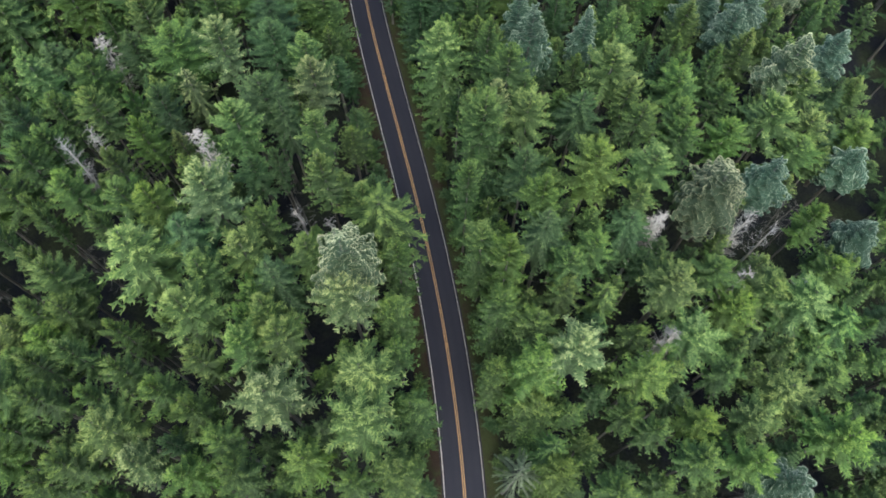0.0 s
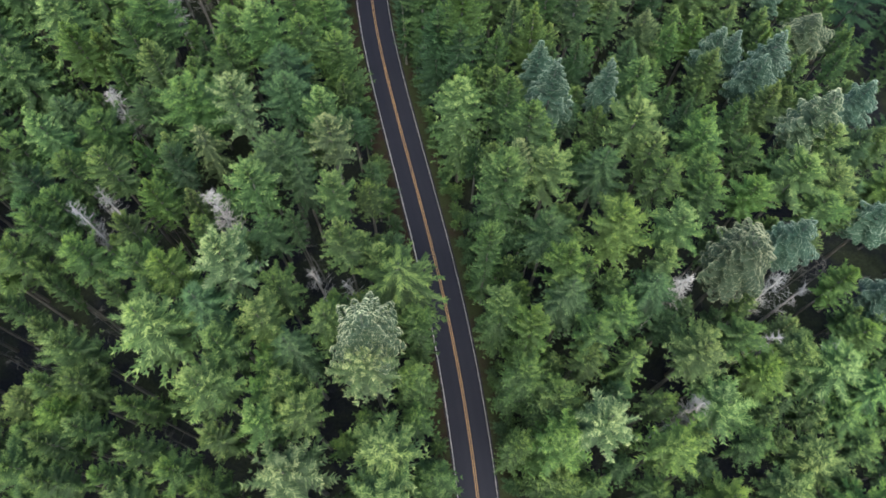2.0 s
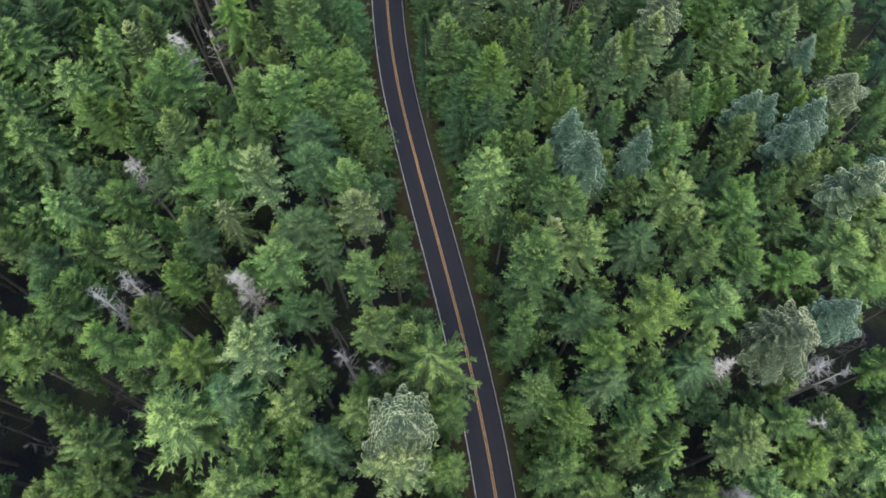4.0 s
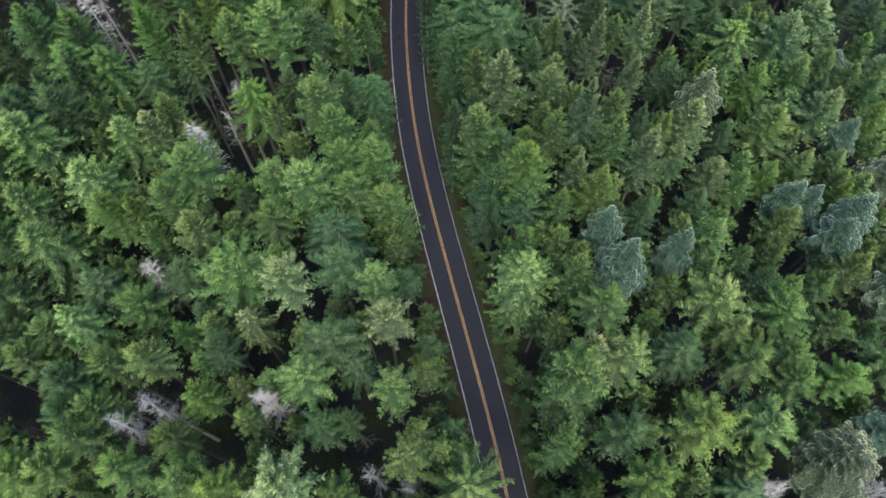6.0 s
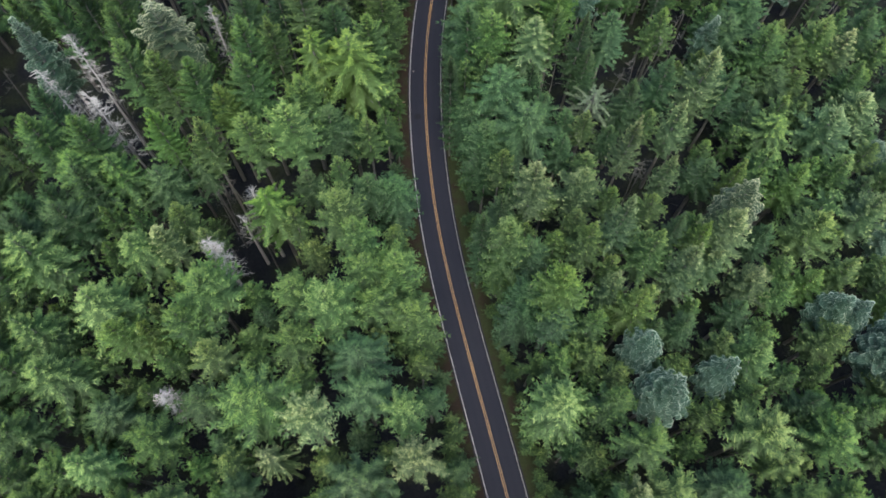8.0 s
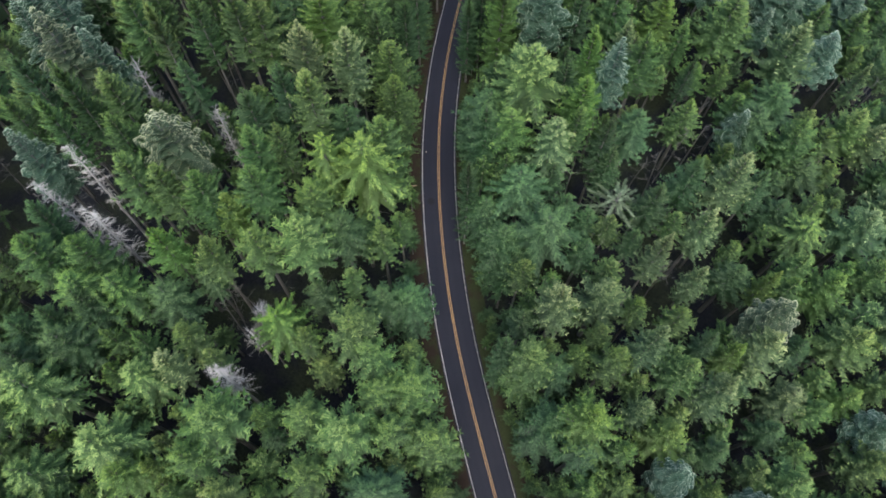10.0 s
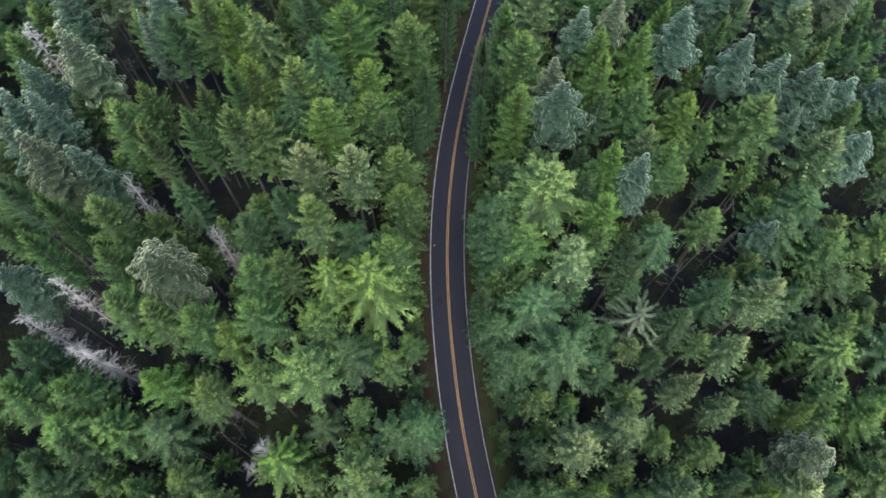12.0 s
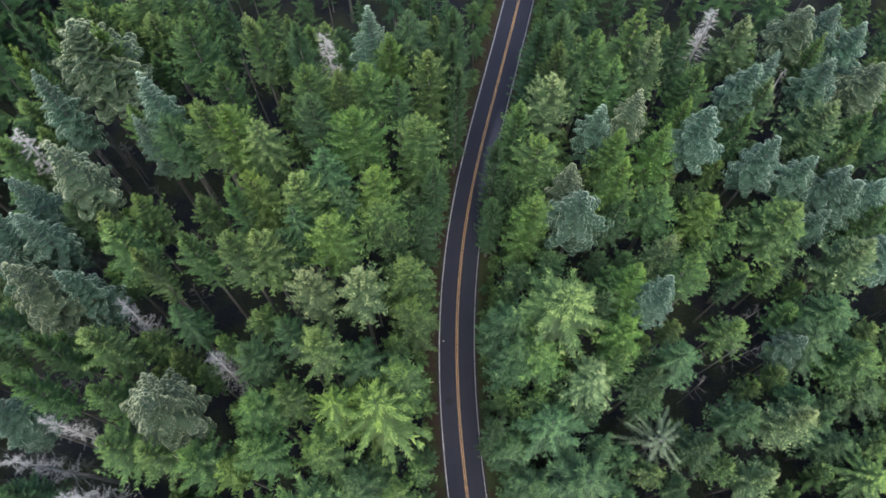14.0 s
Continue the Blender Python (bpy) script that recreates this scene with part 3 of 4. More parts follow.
CLEARINGS += [
    (-79.0, 136.4, 7.3, -9.3, 2.0), (-55.8, 116.4, 4.5, -6.9, 2.2), (23.9, 159.0, -4.9, -12.0, 2.5), (-98.6, 129.6, 9.6, -8.5, 2.0),
    (-55.6, 116.7, 5.4, -10.5, 2.2), (-52.1, 112.0, 5.0, -9.9, 1.7), (-23.7, 55.3, 1.6, -3.1, 3.0), (-76.9, 61.4, 8.0, -3.8, 2.5),
    (-51.4, 61.1, 4.9, -3.8, 2.3), (59.0, 53.3, -8.4, -2.8, 4.0), (-66.4, 42.3, 8.2, -5.2, 3.1), (-76.0, 39.0, 9.3, -4.8, 2.8),
    (-58.6, 44.6, 7.2, -5.5, 2.3), (-50.9, 23.0, 6.2, -2.8, 2.4), (-38.6, 26.6, 4.7, -3.3, 2.2), (28.8, 18.8, -3.3, -2.2, 2.0),
    (63.4, 55.7, -7.8, -6.8, 3.5), (48.5, 75.1, -5.9, -9.2, 2.3), (-24.4, 60.5, 3.0, -7.4, 2.4), (-66.8, 162.6, 4.9, -5.2, 2.2),
    (-87.4, 188.2, 7.3, -8.2, 2.3), (-68.1, 155.8, 5.0, -4.4, 1.6), (-88.2, 165.8, 7.3, -5.6, 1.4), (18.2, 147.0, -5.0, -3.4, 2.4),
    (-52.5, 61.6, 5.1, -3.8, 1.5), (-76.6, 59.8, 8.0, -3.6, 2.0), (-83.6, 50.3, 8.8, -2.4, 2.0), (-56.5, 44.6, 6.9, -5.5, 2.1),
    (-67.9, 39.1, 8.3, -4.8, 2.0), (-42.8, 28.0, 5.3, -3.4, 1.5), (-89.5, 201.2, 7.9, -13.2, 2.2), (-63.8, 166.3, 4.9, -9.2, 1.8),
    (19.1, 122.8, -4.8, -4.0, 1.8), (-73.0, 127.3, 6.6, -8.2, 1.7),
]


def to_gap(x, y):
    """How far a place lies from the nearest gap's edge."""
    best = 100.0
    for a, b, dx, dy, c in CLEARINGS:
        u = min(1.0, max(0.0, ((x - a) * dx + (y - b) * dy) / (dx * dx + dy * dy)))
        best = min(best, math.hypot(x - a - u * dx, y - b - u * dy) - c)
    return best


STANDING = []


def stand(style, tint, rows):
    for x, y, top, radius in rows:
        STANDING.append((x, y, radius))
        if style == "fir" and (y < 78 or x > 2):
            # broader crowns in the south of the wood, slimmer ones on the drier east side
            kind, share = ("broad", 1.12) if y < 78 else ("spire", 1.28)
            soft = kind == "spire" and y > 92 and tint in ("green", "olive") and tree_rng.random() < 0.35
            plant(kind, "sage" if soft else tint, x, y, top + 0.25, min(radius * share, max(0.85 * radius, off_road(x, y) - 3.5), max(0.8 * radius, to_gap(x, y) + 1.0)))
            continue
        if style in ("noble", "dome", "grand"):
            plant(style, tint, x, y, top + 0.25, radius * (1.14 if style == "dome" else 1.05))
            continue
        wide = min(radius * 1.27, max(0.85 * radius, off_road(x, y) - 3.5))
        wide = min(wide, max(0.9 * radius, to_gap(x, y) + 1.0)) if style != "weeping" else radius * 1.2
        plant(style, tint, x, y, top + 0.25, wide)

# ---- the trees, stand by stand: x, y, height of the tip, radius of the crown ----
for x, y, top in [(32.8, 29.9, 28.3), (55.8, 39.9, 25.8), (46, 41, 25.3), (46, 48, 30.3), (-17, 48.3, 26.1), (52.2, 48.7, 25.7), (32.7, 49.1, 28.9), (-22.4, 50.1, 26), (-55.5, 55.1, 38), (-51.9, 57.9, 35.9), (-37.4, 59.8, 34.8), (-57.5, 79.6, 29.8), (-53.2, 103, 31.9), (-51.5, 111.1, 22.4), (-48.8, 112.8, 28.1), (-73, 125.1, 37.8), (-81.3, 129.3, 37.7), (-76.9, 133.7, 40.1), (-57.4, 143.5, 34.3), (-70.7, 150, 38), (-91.2, 178.1, 39.2), (-44.8, 199, 37.1)]:
    plant_snag(x, y, top)
for x, y, top in [(39.1, 202.3, 23.4), (24, 209.7, 31)]:
    plant_snag(x, y, top)
stand("fir", "dark", [
    (-33.5, 12.8, 39.1, 1.7), (-15, 15.2, 34.8, 2.2), (48, 32.4, 21.1, 2.2), (12.5, 55.1, 35.6, 3.3), (-30, 56.4, 30.7, 3),
    (-25.7, 56.9, 32.5, 2.6), (-64.1, 57.2, 35.5, 2.9), (-63.5, 60.8, 38.5, 2.9), (-44.6, 66.6, 34.2, 2.6), (-28.9, 68.1, 35.4, 4.3),
    (-52.4, 79.3, 31.4, 3.3), (-29.3, 80.6, 33, 4.1), (37.9, 80.8, 27.2, 2.6), (-0.3, 92.2, 31.3, 3.1), (20.3, 92.6, 27.3, 2.8),
    (-4.8, 96, 29.6, 3.7), (30.5, 96.2, 22.5, 2.9), (-3.5, 104.4, 27.8, 2.9), (-75.4, 106.1, 36.1, 4.1), (-11.3, 106.8, 32.1, 3.3),
    (20.8, 109, 28.4, 2.4), (36.5, 109.3, 23.2, 3),
])
stand("fir", "dark", [
    (-73.3, 111.7, 36.3, 3.2), (-30.2, 115.3, 27.7, 3), (-40.6, 116.6, 25.8, 3), (28.4, 121.9, 22.7, 3.7), (-81.6, 124.8, 38, 3.9),
    (3, 126.4, 23.7, 2.9), (-10.6, 126.8, 25.5, 3.9), (-37.2, 127.2, 29.7, 3.8), (-34.3, 130.3, 20.3, 3.5), (61.6, 132, 15.5, 3.7),
    (14.7, 133.1, 29.5, 3.4), (37.4, 134.7, 21.9, 3.6), (-16.6, 135.2, 32.8, 2.8), (33, 137.1, 28, 2.9), (21.4, 137.7, 29.5, 3.4),
    (-2.3, 138.8, 26, 3.5), (50.9, 139.7, 16.6, 3.2), (7.3, 140.3, 28.8, 3.4), (5.8, 142.5, 35.5, 4.2), (-51.4, 143.7, 39.4, 3),
    (-37, 143.9, 34.5, 3.8), (-13.5, 145.4, 33, 3.9),
])
stand("fir", "dark", [
    (-46.4, 147.1, 42, 2.6), (-87, 148, 42.9, 3.4), (-16.4, 153.6, 20.3, 3.1), (-0.2, 153.7, 34.9, 2.3), (62.9, 153.9, 22.8, 4.3),
    (23.8, 160.3, 27.1, 3), (-49.1, 161, 39.7, 2.7), (-82.1, 166.7, 36.6, 3.3), (-33, 166.7, 30.3, 2.7), (-28.2, 170.1, 29.9, 4), (3.5, 170.1, 33.4, 2.9), (-16.3, 173.4, 26.2, 3.1), (-13.8, 177.2, 28.2, 2.8), (-26.3, 177.4, 29.4, 3.3),
    (-16.2, 179.5, 35.3, 2.7), (-68, 179.7, 39.7, 3.5), (-45.9, 184, 40.5, 3.5), (-32.9, 190.9, 34.9, 2.8), (-22.7, 192.3, 37.1, 3.3),
    (-90.7, 193, 47.8, 3), (-2.7, 193.8, 35.4, 2.8),
])
stand("fir", "dark", [
    (-49.4, 197.1, 40.5, 2.8), (-23.7, 197.7, 37.7, 2.8), (-8.2, 202.2, 36.7, 3.8), (-23.2, 203, 38.3, 2.9), (17.2, 203.5, 34.2, 3.4),
    (-4.3, 203.7, 36.5, 3.4),
])
stand("fir", "green", [
    (22.8, 8.4, 36.2, 2.8), (-10.7, 8.7, 38.3, 2.4), (-25.5, 9.2, 39, 3), (-46.3, 10.7, 40.2, 3), (34.2, 12.1, 34.6, 2.8),
    (-28.2, 13.7, 38.6, 2.8), (-31.9, 17.6, 38.2, 2.8), (-51, 18.3, 42.1, 3), (26, 18.8, 28.8, 3.5), (-45.3, 19.2, 38, 2.8),
    (13, 19.4, 29.3, 3.5), (-4.3, 19.5, 27.4, 3.5), (-36.3, 19.8, 39.3, 3.2), (7.7, 24.5, 31, 3.1), (40.6, 25.2, 29.3, 2.8),
    (58.9, 25.9, 22.6, 3.3), (-43.4, 27.9, 37.8, 2.8), (-35.9, 28.3, 39.5, 2.5), (56.1, 30, 23.1, 3.4), (-26.8, 30.2, 37.8, 2.2),
    (13, 30.8, 33.1, 3.5), (-51.9, 31.5, 35.6, 3),
])
stand("fir", "green", [
    (-7.4, 33.5, 29.7, 3.2), (8.4, 34, 33.5, 3.5), (17.4, 36.4, 31.9, 2.8), (18.5, 39.3, 35.4, 3.1), (-19.2, 39.8, 37.6, 3.1),
    (41.4, 40.8, 28.8, 3.3), (-6.8, 41.9, 32.7, 3.6), (22.7, 43.7, 31.6, 2.9), (-27.1, 46.7, 33, 3.3), (-59.9, 47, 35.3, 2.4),
    (-45.9, 48, 38, 3.6), (-54.4, 49.1, 37.3, 4.4), (3.7, 53.7, 34.5, 3.3), (-48.6, 53.8, 37, 2.9), (-59.8, 63.6, 35.8, 3), (38, 63.7, 30.9, 3.5), (58.8, 64.6, 25.1, 3.7), (31.3, 65.8, 31.8, 3.5), (38.2, 67.5, 31, 4),
    (10.3, 72.6, 36.6, 3.5), (46.9, 72.9, 27.9, 3.7),
])
stand("fir", "green", [
    (-58, 73.1, 31.8, 4.1), (39.6, 75.1, 28.3, 3.8), (-44.7, 78.3, 33, 5.6), (40.3, 78.8, 28.9, 3.3),
    (7, 79.5, 35.6, 3.4), (45.7, 79.8, 28.7, 3.3), (28.3, 81.4, 29.4, 2.8), (-40.1, 88.1, 32.5, 3.5), (-55.4, 90, 35.9, 3),
    (5.6, 92.5, 30.3, 2.7), (-22.4, 93.6, 26.4, 4.2), (-28.6, 94.8, 29.7, 3.2), (-53.5, 95.3, 36, 4.8), (-40.8, 96.9, 29.6, 3.7),
    (9, 97.9, 31.2, 2.7), (38.3, 100.1, 22.4, 2.9), (-30.1, 100.3, 30.6, 3.2), (33.7, 101.2, 23.6, 3.9), (-25.5, 101.6, 28.1, 4.3),
    (56.4, 104.9, 21.1, 3),
])
stand("fir", "green", [
    (-31.2, 105.1, 32.3, 3.7), (5.3, 105.8, 32.1, 3.3), (-59.5, 108, 30.8, 2.8), (5.1, 117, 28.3, 4.5), (-80.3, 118.2, 39.5, 4.2),
    (-73.7, 119.4, 38.6, 3.4), (-49.1, 122.3, 35.1, 4), (-58.1, 129.1, 39.2, 3.5), (-63.5, 130.3, 40.2, 3.1), (-49.3, 130.5, 39.1, 3.5),
    (-67.8, 130.8, 42, 3.5), (-41.8, 131.8, 31.4, 4.2), (-50, 136.4, 40.7, 3.1), (-79.1, 137.5, 46.4, 3.6), (-70.2, 137.5, 41.6, 3.1),
    (-46.4, 138.6, 38.1, 2.7), (58.4, 142.1, 23.5, 3.1), (-31, 142.9, 34.3, 3.8), (-77.6, 142.9, 47.1, 2.4), (1.3, 144.2, 35.3, 3.3),
    (-9.3, 146.5, 30.9, 3.9), (42, 147.1, 26.9, 4.6),
])
stand("fir", "green", [
    (23.3, 152.6, 24.6, 5.6), (-29.6, 154, 28.5, 3.4), (-30.6, 159.9, 30.5, 3.9), (14.3, 160.4, 33.5, 3.8), (56.5, 160.8, 24.6, 3.5),
    (11.2, 164.5, 31.6, 3.1), (-55.5, 166.4, 44.8, 3.2), (-70.9, 167.3, 37.9, 2.8), (-35, 168.9, 32.7, 4.4), (23.9, 169.7, 25, 2.8),
    (30.9, 169.8, 33.1, 5.4), (11, 172.6, 31.9, 4.1), (49.2, 172.6, 27, 3.6), (-9.6, 178.8, 36, 4.5), (-61.9, 180.1, 44.3, 3.8),
    (-12.4, 185.9, 35.5, 4.2), (27.5, 188, 30.2, 2.4),
])
stand("fir", "green", [
    (-60.7, 188.5, 41.2, 4.5), (-41.8, 189.8, 38.8, 3.2), (-47.2, 189.9, 39.5, 3.6), (-37.5, 191.3, 38.5, 3.7), (51.2, 192, 25.2, 3),
    (32.3, 194.6, 30.6, 3.4), (4.6, 195.6, 34.8, 3.8), (19.1, 195.9, 33.2, 3.9), (-66.8, 196.2, 43, 4.5), (-5.4, 197.6, 36, 2.9),
    (1, 200.4, 35.6, 3.4), (11.5, 200.7, 34.6, 3.9), (8.7, 204.9, 35.3, 4.4),
])
stand("fir", "khaki", [
    (-37.6, 10.5, 39.6, 2.7), (-22.1, 19.7, 39.7, 4.5), (18.7, 26.3, 38.2, 4), (-12.9, 33.2, 38.7, 4.1),
    (-32.8, 47.3, 44.2, 4.1), (8.1, 66.8, 36.5, 2.1), (-3.5, 112.8, 36.5, 3.2), (56.9, 148.4, 24, 3.6),
])
stand("fir", "lime", [
    (-31.5, 9.3, 39.3, 2.7), (15.2, 10.3, 36.6, 2.8), (-17, 11.1, 38.3, 3.1), (41, 12.3, 33.7, 3.2), (55.2, 15.6, 31.1, 4.1),
    (36.3, 18.3, 28, 3.1), (13.3, 24.1, 35.3, 4.4), (28.9, 24.3, 32.2, 3.8), (44.2, 35.5, 25.9, 3.8),
    (59.6, 41.9, 27.6, 3), (-41.4, 47.2, 38.9, 3.5), (14.4, 48.4, 39.2, 3.5), (57.2, 49.1, 29.9, 3.8),
    (22.8, 55.9, 35.6, 4.6), (-45.7, 59.4, 36.1, 3.6), (46.1, 64.3, 29.7, 4.5), (71.1, 68.7, 22.3, 3.8), (-63.6, 87.9, 35.7, 3.4),
    (-60.9, 88.7, 32.4, 2.2), (11.9, 94, 33.5, 3.5),
])
stand("fir", "lime", [
    (54.9, 97.3, 23.6, 2.4), (43.4, 101.5, 22.5, 3), (24.4, 107.5, 28.8, 2.4), (65.1, 114, 21.9, 3.6), (43, 119.5, 25.7, 4.1),
    (32.1, 119.7, 26.9, 2.3), (-55.1, 128.8, 32.7, 2.8), (1.9, 148.4, 36.6, 4), (3.9, 156.7, 39.6, 3.6), (-41.3, 162.5, 41.2, 4.1),
    (-52.8, 168.1, 43.2, 3.7), (-10.7, 168.9, 36.1, 3.5), (20, 172.7, 28.4, 4.1), (-35.6, 172.8, 36.8, 3.5), (3.9, 174.8, 37.1, 3.5),
    (-39.1, 180.4, 42, 4.3), (-57.9, 180.4, 42.1, 3.9), (3.8, 182, 34.3, 3.7), (11.3, 182.6, 34.6, 3.7), (-89.6, 187.7, 46.9, 3.4),
    (16, 189.1, 33.5, 2.8), (-78.9, 192.9, 45, 2.6),
])
stand("fir", "lime", [
    (-86.3, 193.5, 46.8, 3), (-33.9, 196.8, 38.7, 2.8), ])
stand("fir", "olive", [
    (-5.4, 10.1, 37.9, 3.4), (-42.4, 14.7, 39.4, 4.5), (28.9, 16.6, 32, 3.3), (44.6, 19.2, 27, 3.5), (-41, 22, 40.2, 3.2),
    (-52.3, 22.8, 40.8, 3.1), (-49.4, 24.7, 38.5, 3.2), (-26.3, 26, 40.1, 3.2), (-21.9, 27.2, 40.1, 3.2), (-33.8, 30, 43.5, 3.9),
    (36.7, 30.6, 29.3, 4.4), (-23.6, 30.9, 39.2, 2.9), (-52.6, 35.2, 39.6, 4.5), (-32.6, 35.4, 40.6, 3.3), (33, 37, 33.3, 4),
    (49.8, 38.6, 26.7, 3.8), (-28.6, 40, 38.1, 3.5), (-17.2, 51.2, 40.8, 3.7), (29.9, 51.4, 31.8, 2.5),
    (32.2, 56.9, 33.7, 3.8), (-19.6, 61.1, 35.9, 4.2),
])
stand("fir", "olive", [
    (5.7, 62.5, 38.7, 4.6), (-54.6, 64.9, 35.9, 4.3), (13.5, 66.7, 33.5, 3.9), (53, 67, 32.1, 4), (61.5, 68.3, 26, 3.7),
    (30.2, 71.1, 31, 2.7), (60, 74.4, 28.6, 3.7), (27.4, 74.9, 33.5, 4.1), (73.9, 78.9, 20.8, 3.8), (51.4, 82.2, 30.1, 3.8), (-51.3, 85.2, 34.7, 3), (30.5, 87.8, 27.9, 4.1), (43.6, 91.6, 26.2, 3.7),
    (-34.4, 93.8, 34.6, 4.4), (15.2, 103.3, 34.3, 3.4), (49.3, 103.8, 23.2, 3),
    (27.2, 104.4, 24, 2.9), ])
stand("fir", "olive", [
    (-33.8, 108.9, 35.5, 4.1), (43.8, 110.1, 27.6, 4.4), (-55.9, 120, 36.8, 3.5),
    (51.6, 122.3, 24.5, 3.6), (-42.4, 123.4, 36.4, 4.4), (68.2, 124.5, 21, 4.3),
    (-73, 144.9, 42.4, 3.4),
    (-42.1, 145.1, 43.2, 3.3), (52.6, 150.7, 25, 4.4), (-46.1, 168, 43.8, 3.7), (57.7, 172.2, 24.9, 3.7),
])
stand("fir", "olive", [
    (42.7, 180.6, 33.3, 2.8), (-29.1, 183.4, 35.8, 4.1), (40.5, 188.6, 33.5, 5.2), (-27.4, 194.8, 37.8, 3.7),
    (-56.7, 197.8, 41.6, 3.7), (43.3, 204.5, 30.3, 2.5),
])
stand("hemlock", "dark", [
    (-23.2, 35.8, 40, 3.3), (-35.7, 41.6, 40.3, 3.8), (15.1, 44.7, 37, 3.2), (29.2, 48.5, 28.9, 3.4), (-25.5, 65.2, 33.1, 2.6),
    (21.8, 67.8, 31.9, 3.6), (-65.2, 77.4, 30.8, 3.7), (-30.1, 86.1, 32.9, 3.9), (-63, 114.3, 30.3, 3.9), (-26.3, 116.9, 24.3, 4.1),
    (-58.6, 119.5, 27.4, 3), (-4.5, 128.2, 28.9, 5.2), (-13.3, 133.8, 23.2, 4), (-7.6, 135.8, 28.3, 4.4),
    (43.6, 143, 19.9, 3.7), (11.8, 146.3, 31.4, 4.4), (-62.6, 149.5, 39.2, 3.5), (34.5, 150.2, 25.5, 4.1),
    (-13, 152.7, 26.9, 4.4), (39.3, 155.1, 25.7, 4),
])
stand("hemlock", "dark", [
    (-46.7, 164.3, 40.8, 2.7), (-40.5, 169.4, 36.6, 3), (-43.1, 172.7, 42, 3.4), (-31.3, 201.3, 38.9, 3.8),
])
stand("hemlock", "green", [
    (-75, 114.3, 36.2, 4.3), (-69, 115, 34.5, 4.3),
])
stand("hemlock", "olive", [
    (50.8, 22.9, 24.8, 4.5), (-10, 23, 38.4, 4.3), (54.5, 36.1, 29, 4.5), (-41.9, 38.3, 43.7, 4.7), (-63.5, 68.9, 39.5, 2.9),
    (-0.5, 79.1, 34.8, 5.4), (-72.3, 81.9, 37.3, 4.1), (-74.7, 87.5, 38.7, 3.3), (-66.6, 91.8, 38.5, 4.2), (-77.3, 98.6, 39.2, 4.3),
    (-64.4, 101.7, 34.3, 3.2), (-6.2, 153.1, 39.1, 5.3), (-53.2, 177.8, 42, 3.4),
])
stand("noble", "blue", [
    (46.4, 9.6, 33.3, 3.9), (66.9, 48.6, 24.9, 4), (51.8, 56.6, 30.9, 3.5), (69.2, 63.3, 23.1, 3.8), (14.1, 80.5, 36.6, 3.6),
    (24.2, 84.5, 31.4, 2.8), (69.9, 85.7, 25.2, 3.5), (50.7, 87.6, 28.8, 3.9), (13, 88.5, 30.8, 3.1), (53.7, 91.6, 30.6, 3.6),
    (48.6, 95.3, 25.8, 2.8), (46.1, 96.2, 25.2, 3.3), (58.8, 110.2, 22.5, 3), (63.1, 129.7, 15.9, 3.3), (-84.3, 134.8, 41.5, 3.5),
    (31.7, 149.9, 25.9, 2.9), (-77.5, 153.4, 41.2, 3.9), (7.6, 154.5, 38.5, 3.1), (-88.6, 157.1, 43.9, 3),
    (-88.5, 160.8, 44.1, 3.9), (-84.8, 161.3, 44.1, 3.5),
])
stand("noble", "blue", [
    (50.5, 166.2, 25.6, 4.1), (-86.7, 167.2, 43, 3.7), (-3, 169.6, 35.2, 4.8), (39, 171.7, 26.5, 2.6), (43.8, 175.9, 28.7, 4.1),
    (48.2, 176.1, 28.6, 3.6), (41.3, 177.2, 31.2, 3.7), (58.4, 178.6, 25.1, 3.7), (35.9, 179.3, 31.2, 3.3), (29.5, 180.6, 33.8, 3.7),
    (-73.3, 180.8, 38.7, 2.2), (-86.3, 183.3, 45.6, 3.4), (19.2, 185.5, 35.1, 4.2), (-71.6, 185.6, 42.8, 3.5), (1.4, 187.3, 33, 3.3),
    (28.9, 196.9, 32, 3.9), (43.7, 199.5, 29.8, 3.5), (33.5, 200, 31.6, 2.2), (-37.9, 201.4, 39.6, 3.3), (51.3, 208.1, 29.1, 3.6),
    (46.8, 210.8, 30.3, 3.6),
])
stand("dome", "cream", [
    (-13.4, 37.1, 42.1, 4.2), (40.6, 50.9, 36.6, 4.3), (-62.3, 135.2, 43.4, 4.4),
])
stand("grand", "cream", [(-82.2, 192.3, 45.7, 8.0)])
stand("noble", "cream", [
    (58, 77.8, 33.5, 4.5), (64.9, 102.1, 22.2, 4.5), (30.4, 112.5, 33.2, 3.8), (-81.5, 151.8, 46.8, 4.6), (-80.8, 170.6, 46.4, 4.4),
    (-4.3, 174.5, 34.9, 3.1), (7.8, 189.8, 33.3, 3.3), (53.4, 199.7, 27.8, 4.1), (40.9, 209.5, 31.3, 4.6),
])
stand("sparse", "grey", [
    (10.3, 10.3, 36.9, 3.8), (8.6, 134.9, 24, 4.5),
])
stand("weeping", "green", [
    (14.4, 13.5, 36.2, 2.1), (23.9, 36, 30.9, 2.4), (-9.3, 47.6, 33.7, 5.3), (40.7, 129.5, 24, 3.9), (59.8, 33.2, 27.1, 3.3),
])
stand("fir", "khaki", [(-36.2, 76.2, 38.4, 3.5)])
stand("weeping", "khaki", [(-41.5, 71.3, 32.5, 2.4)])
stand("weeping", "lime", [
    (-33.4, 138.2, 34.4, 5.6), (-45.4, 111.2, 30.6, 3.8), (-40, 137.8, 36.8, 3.2),
])
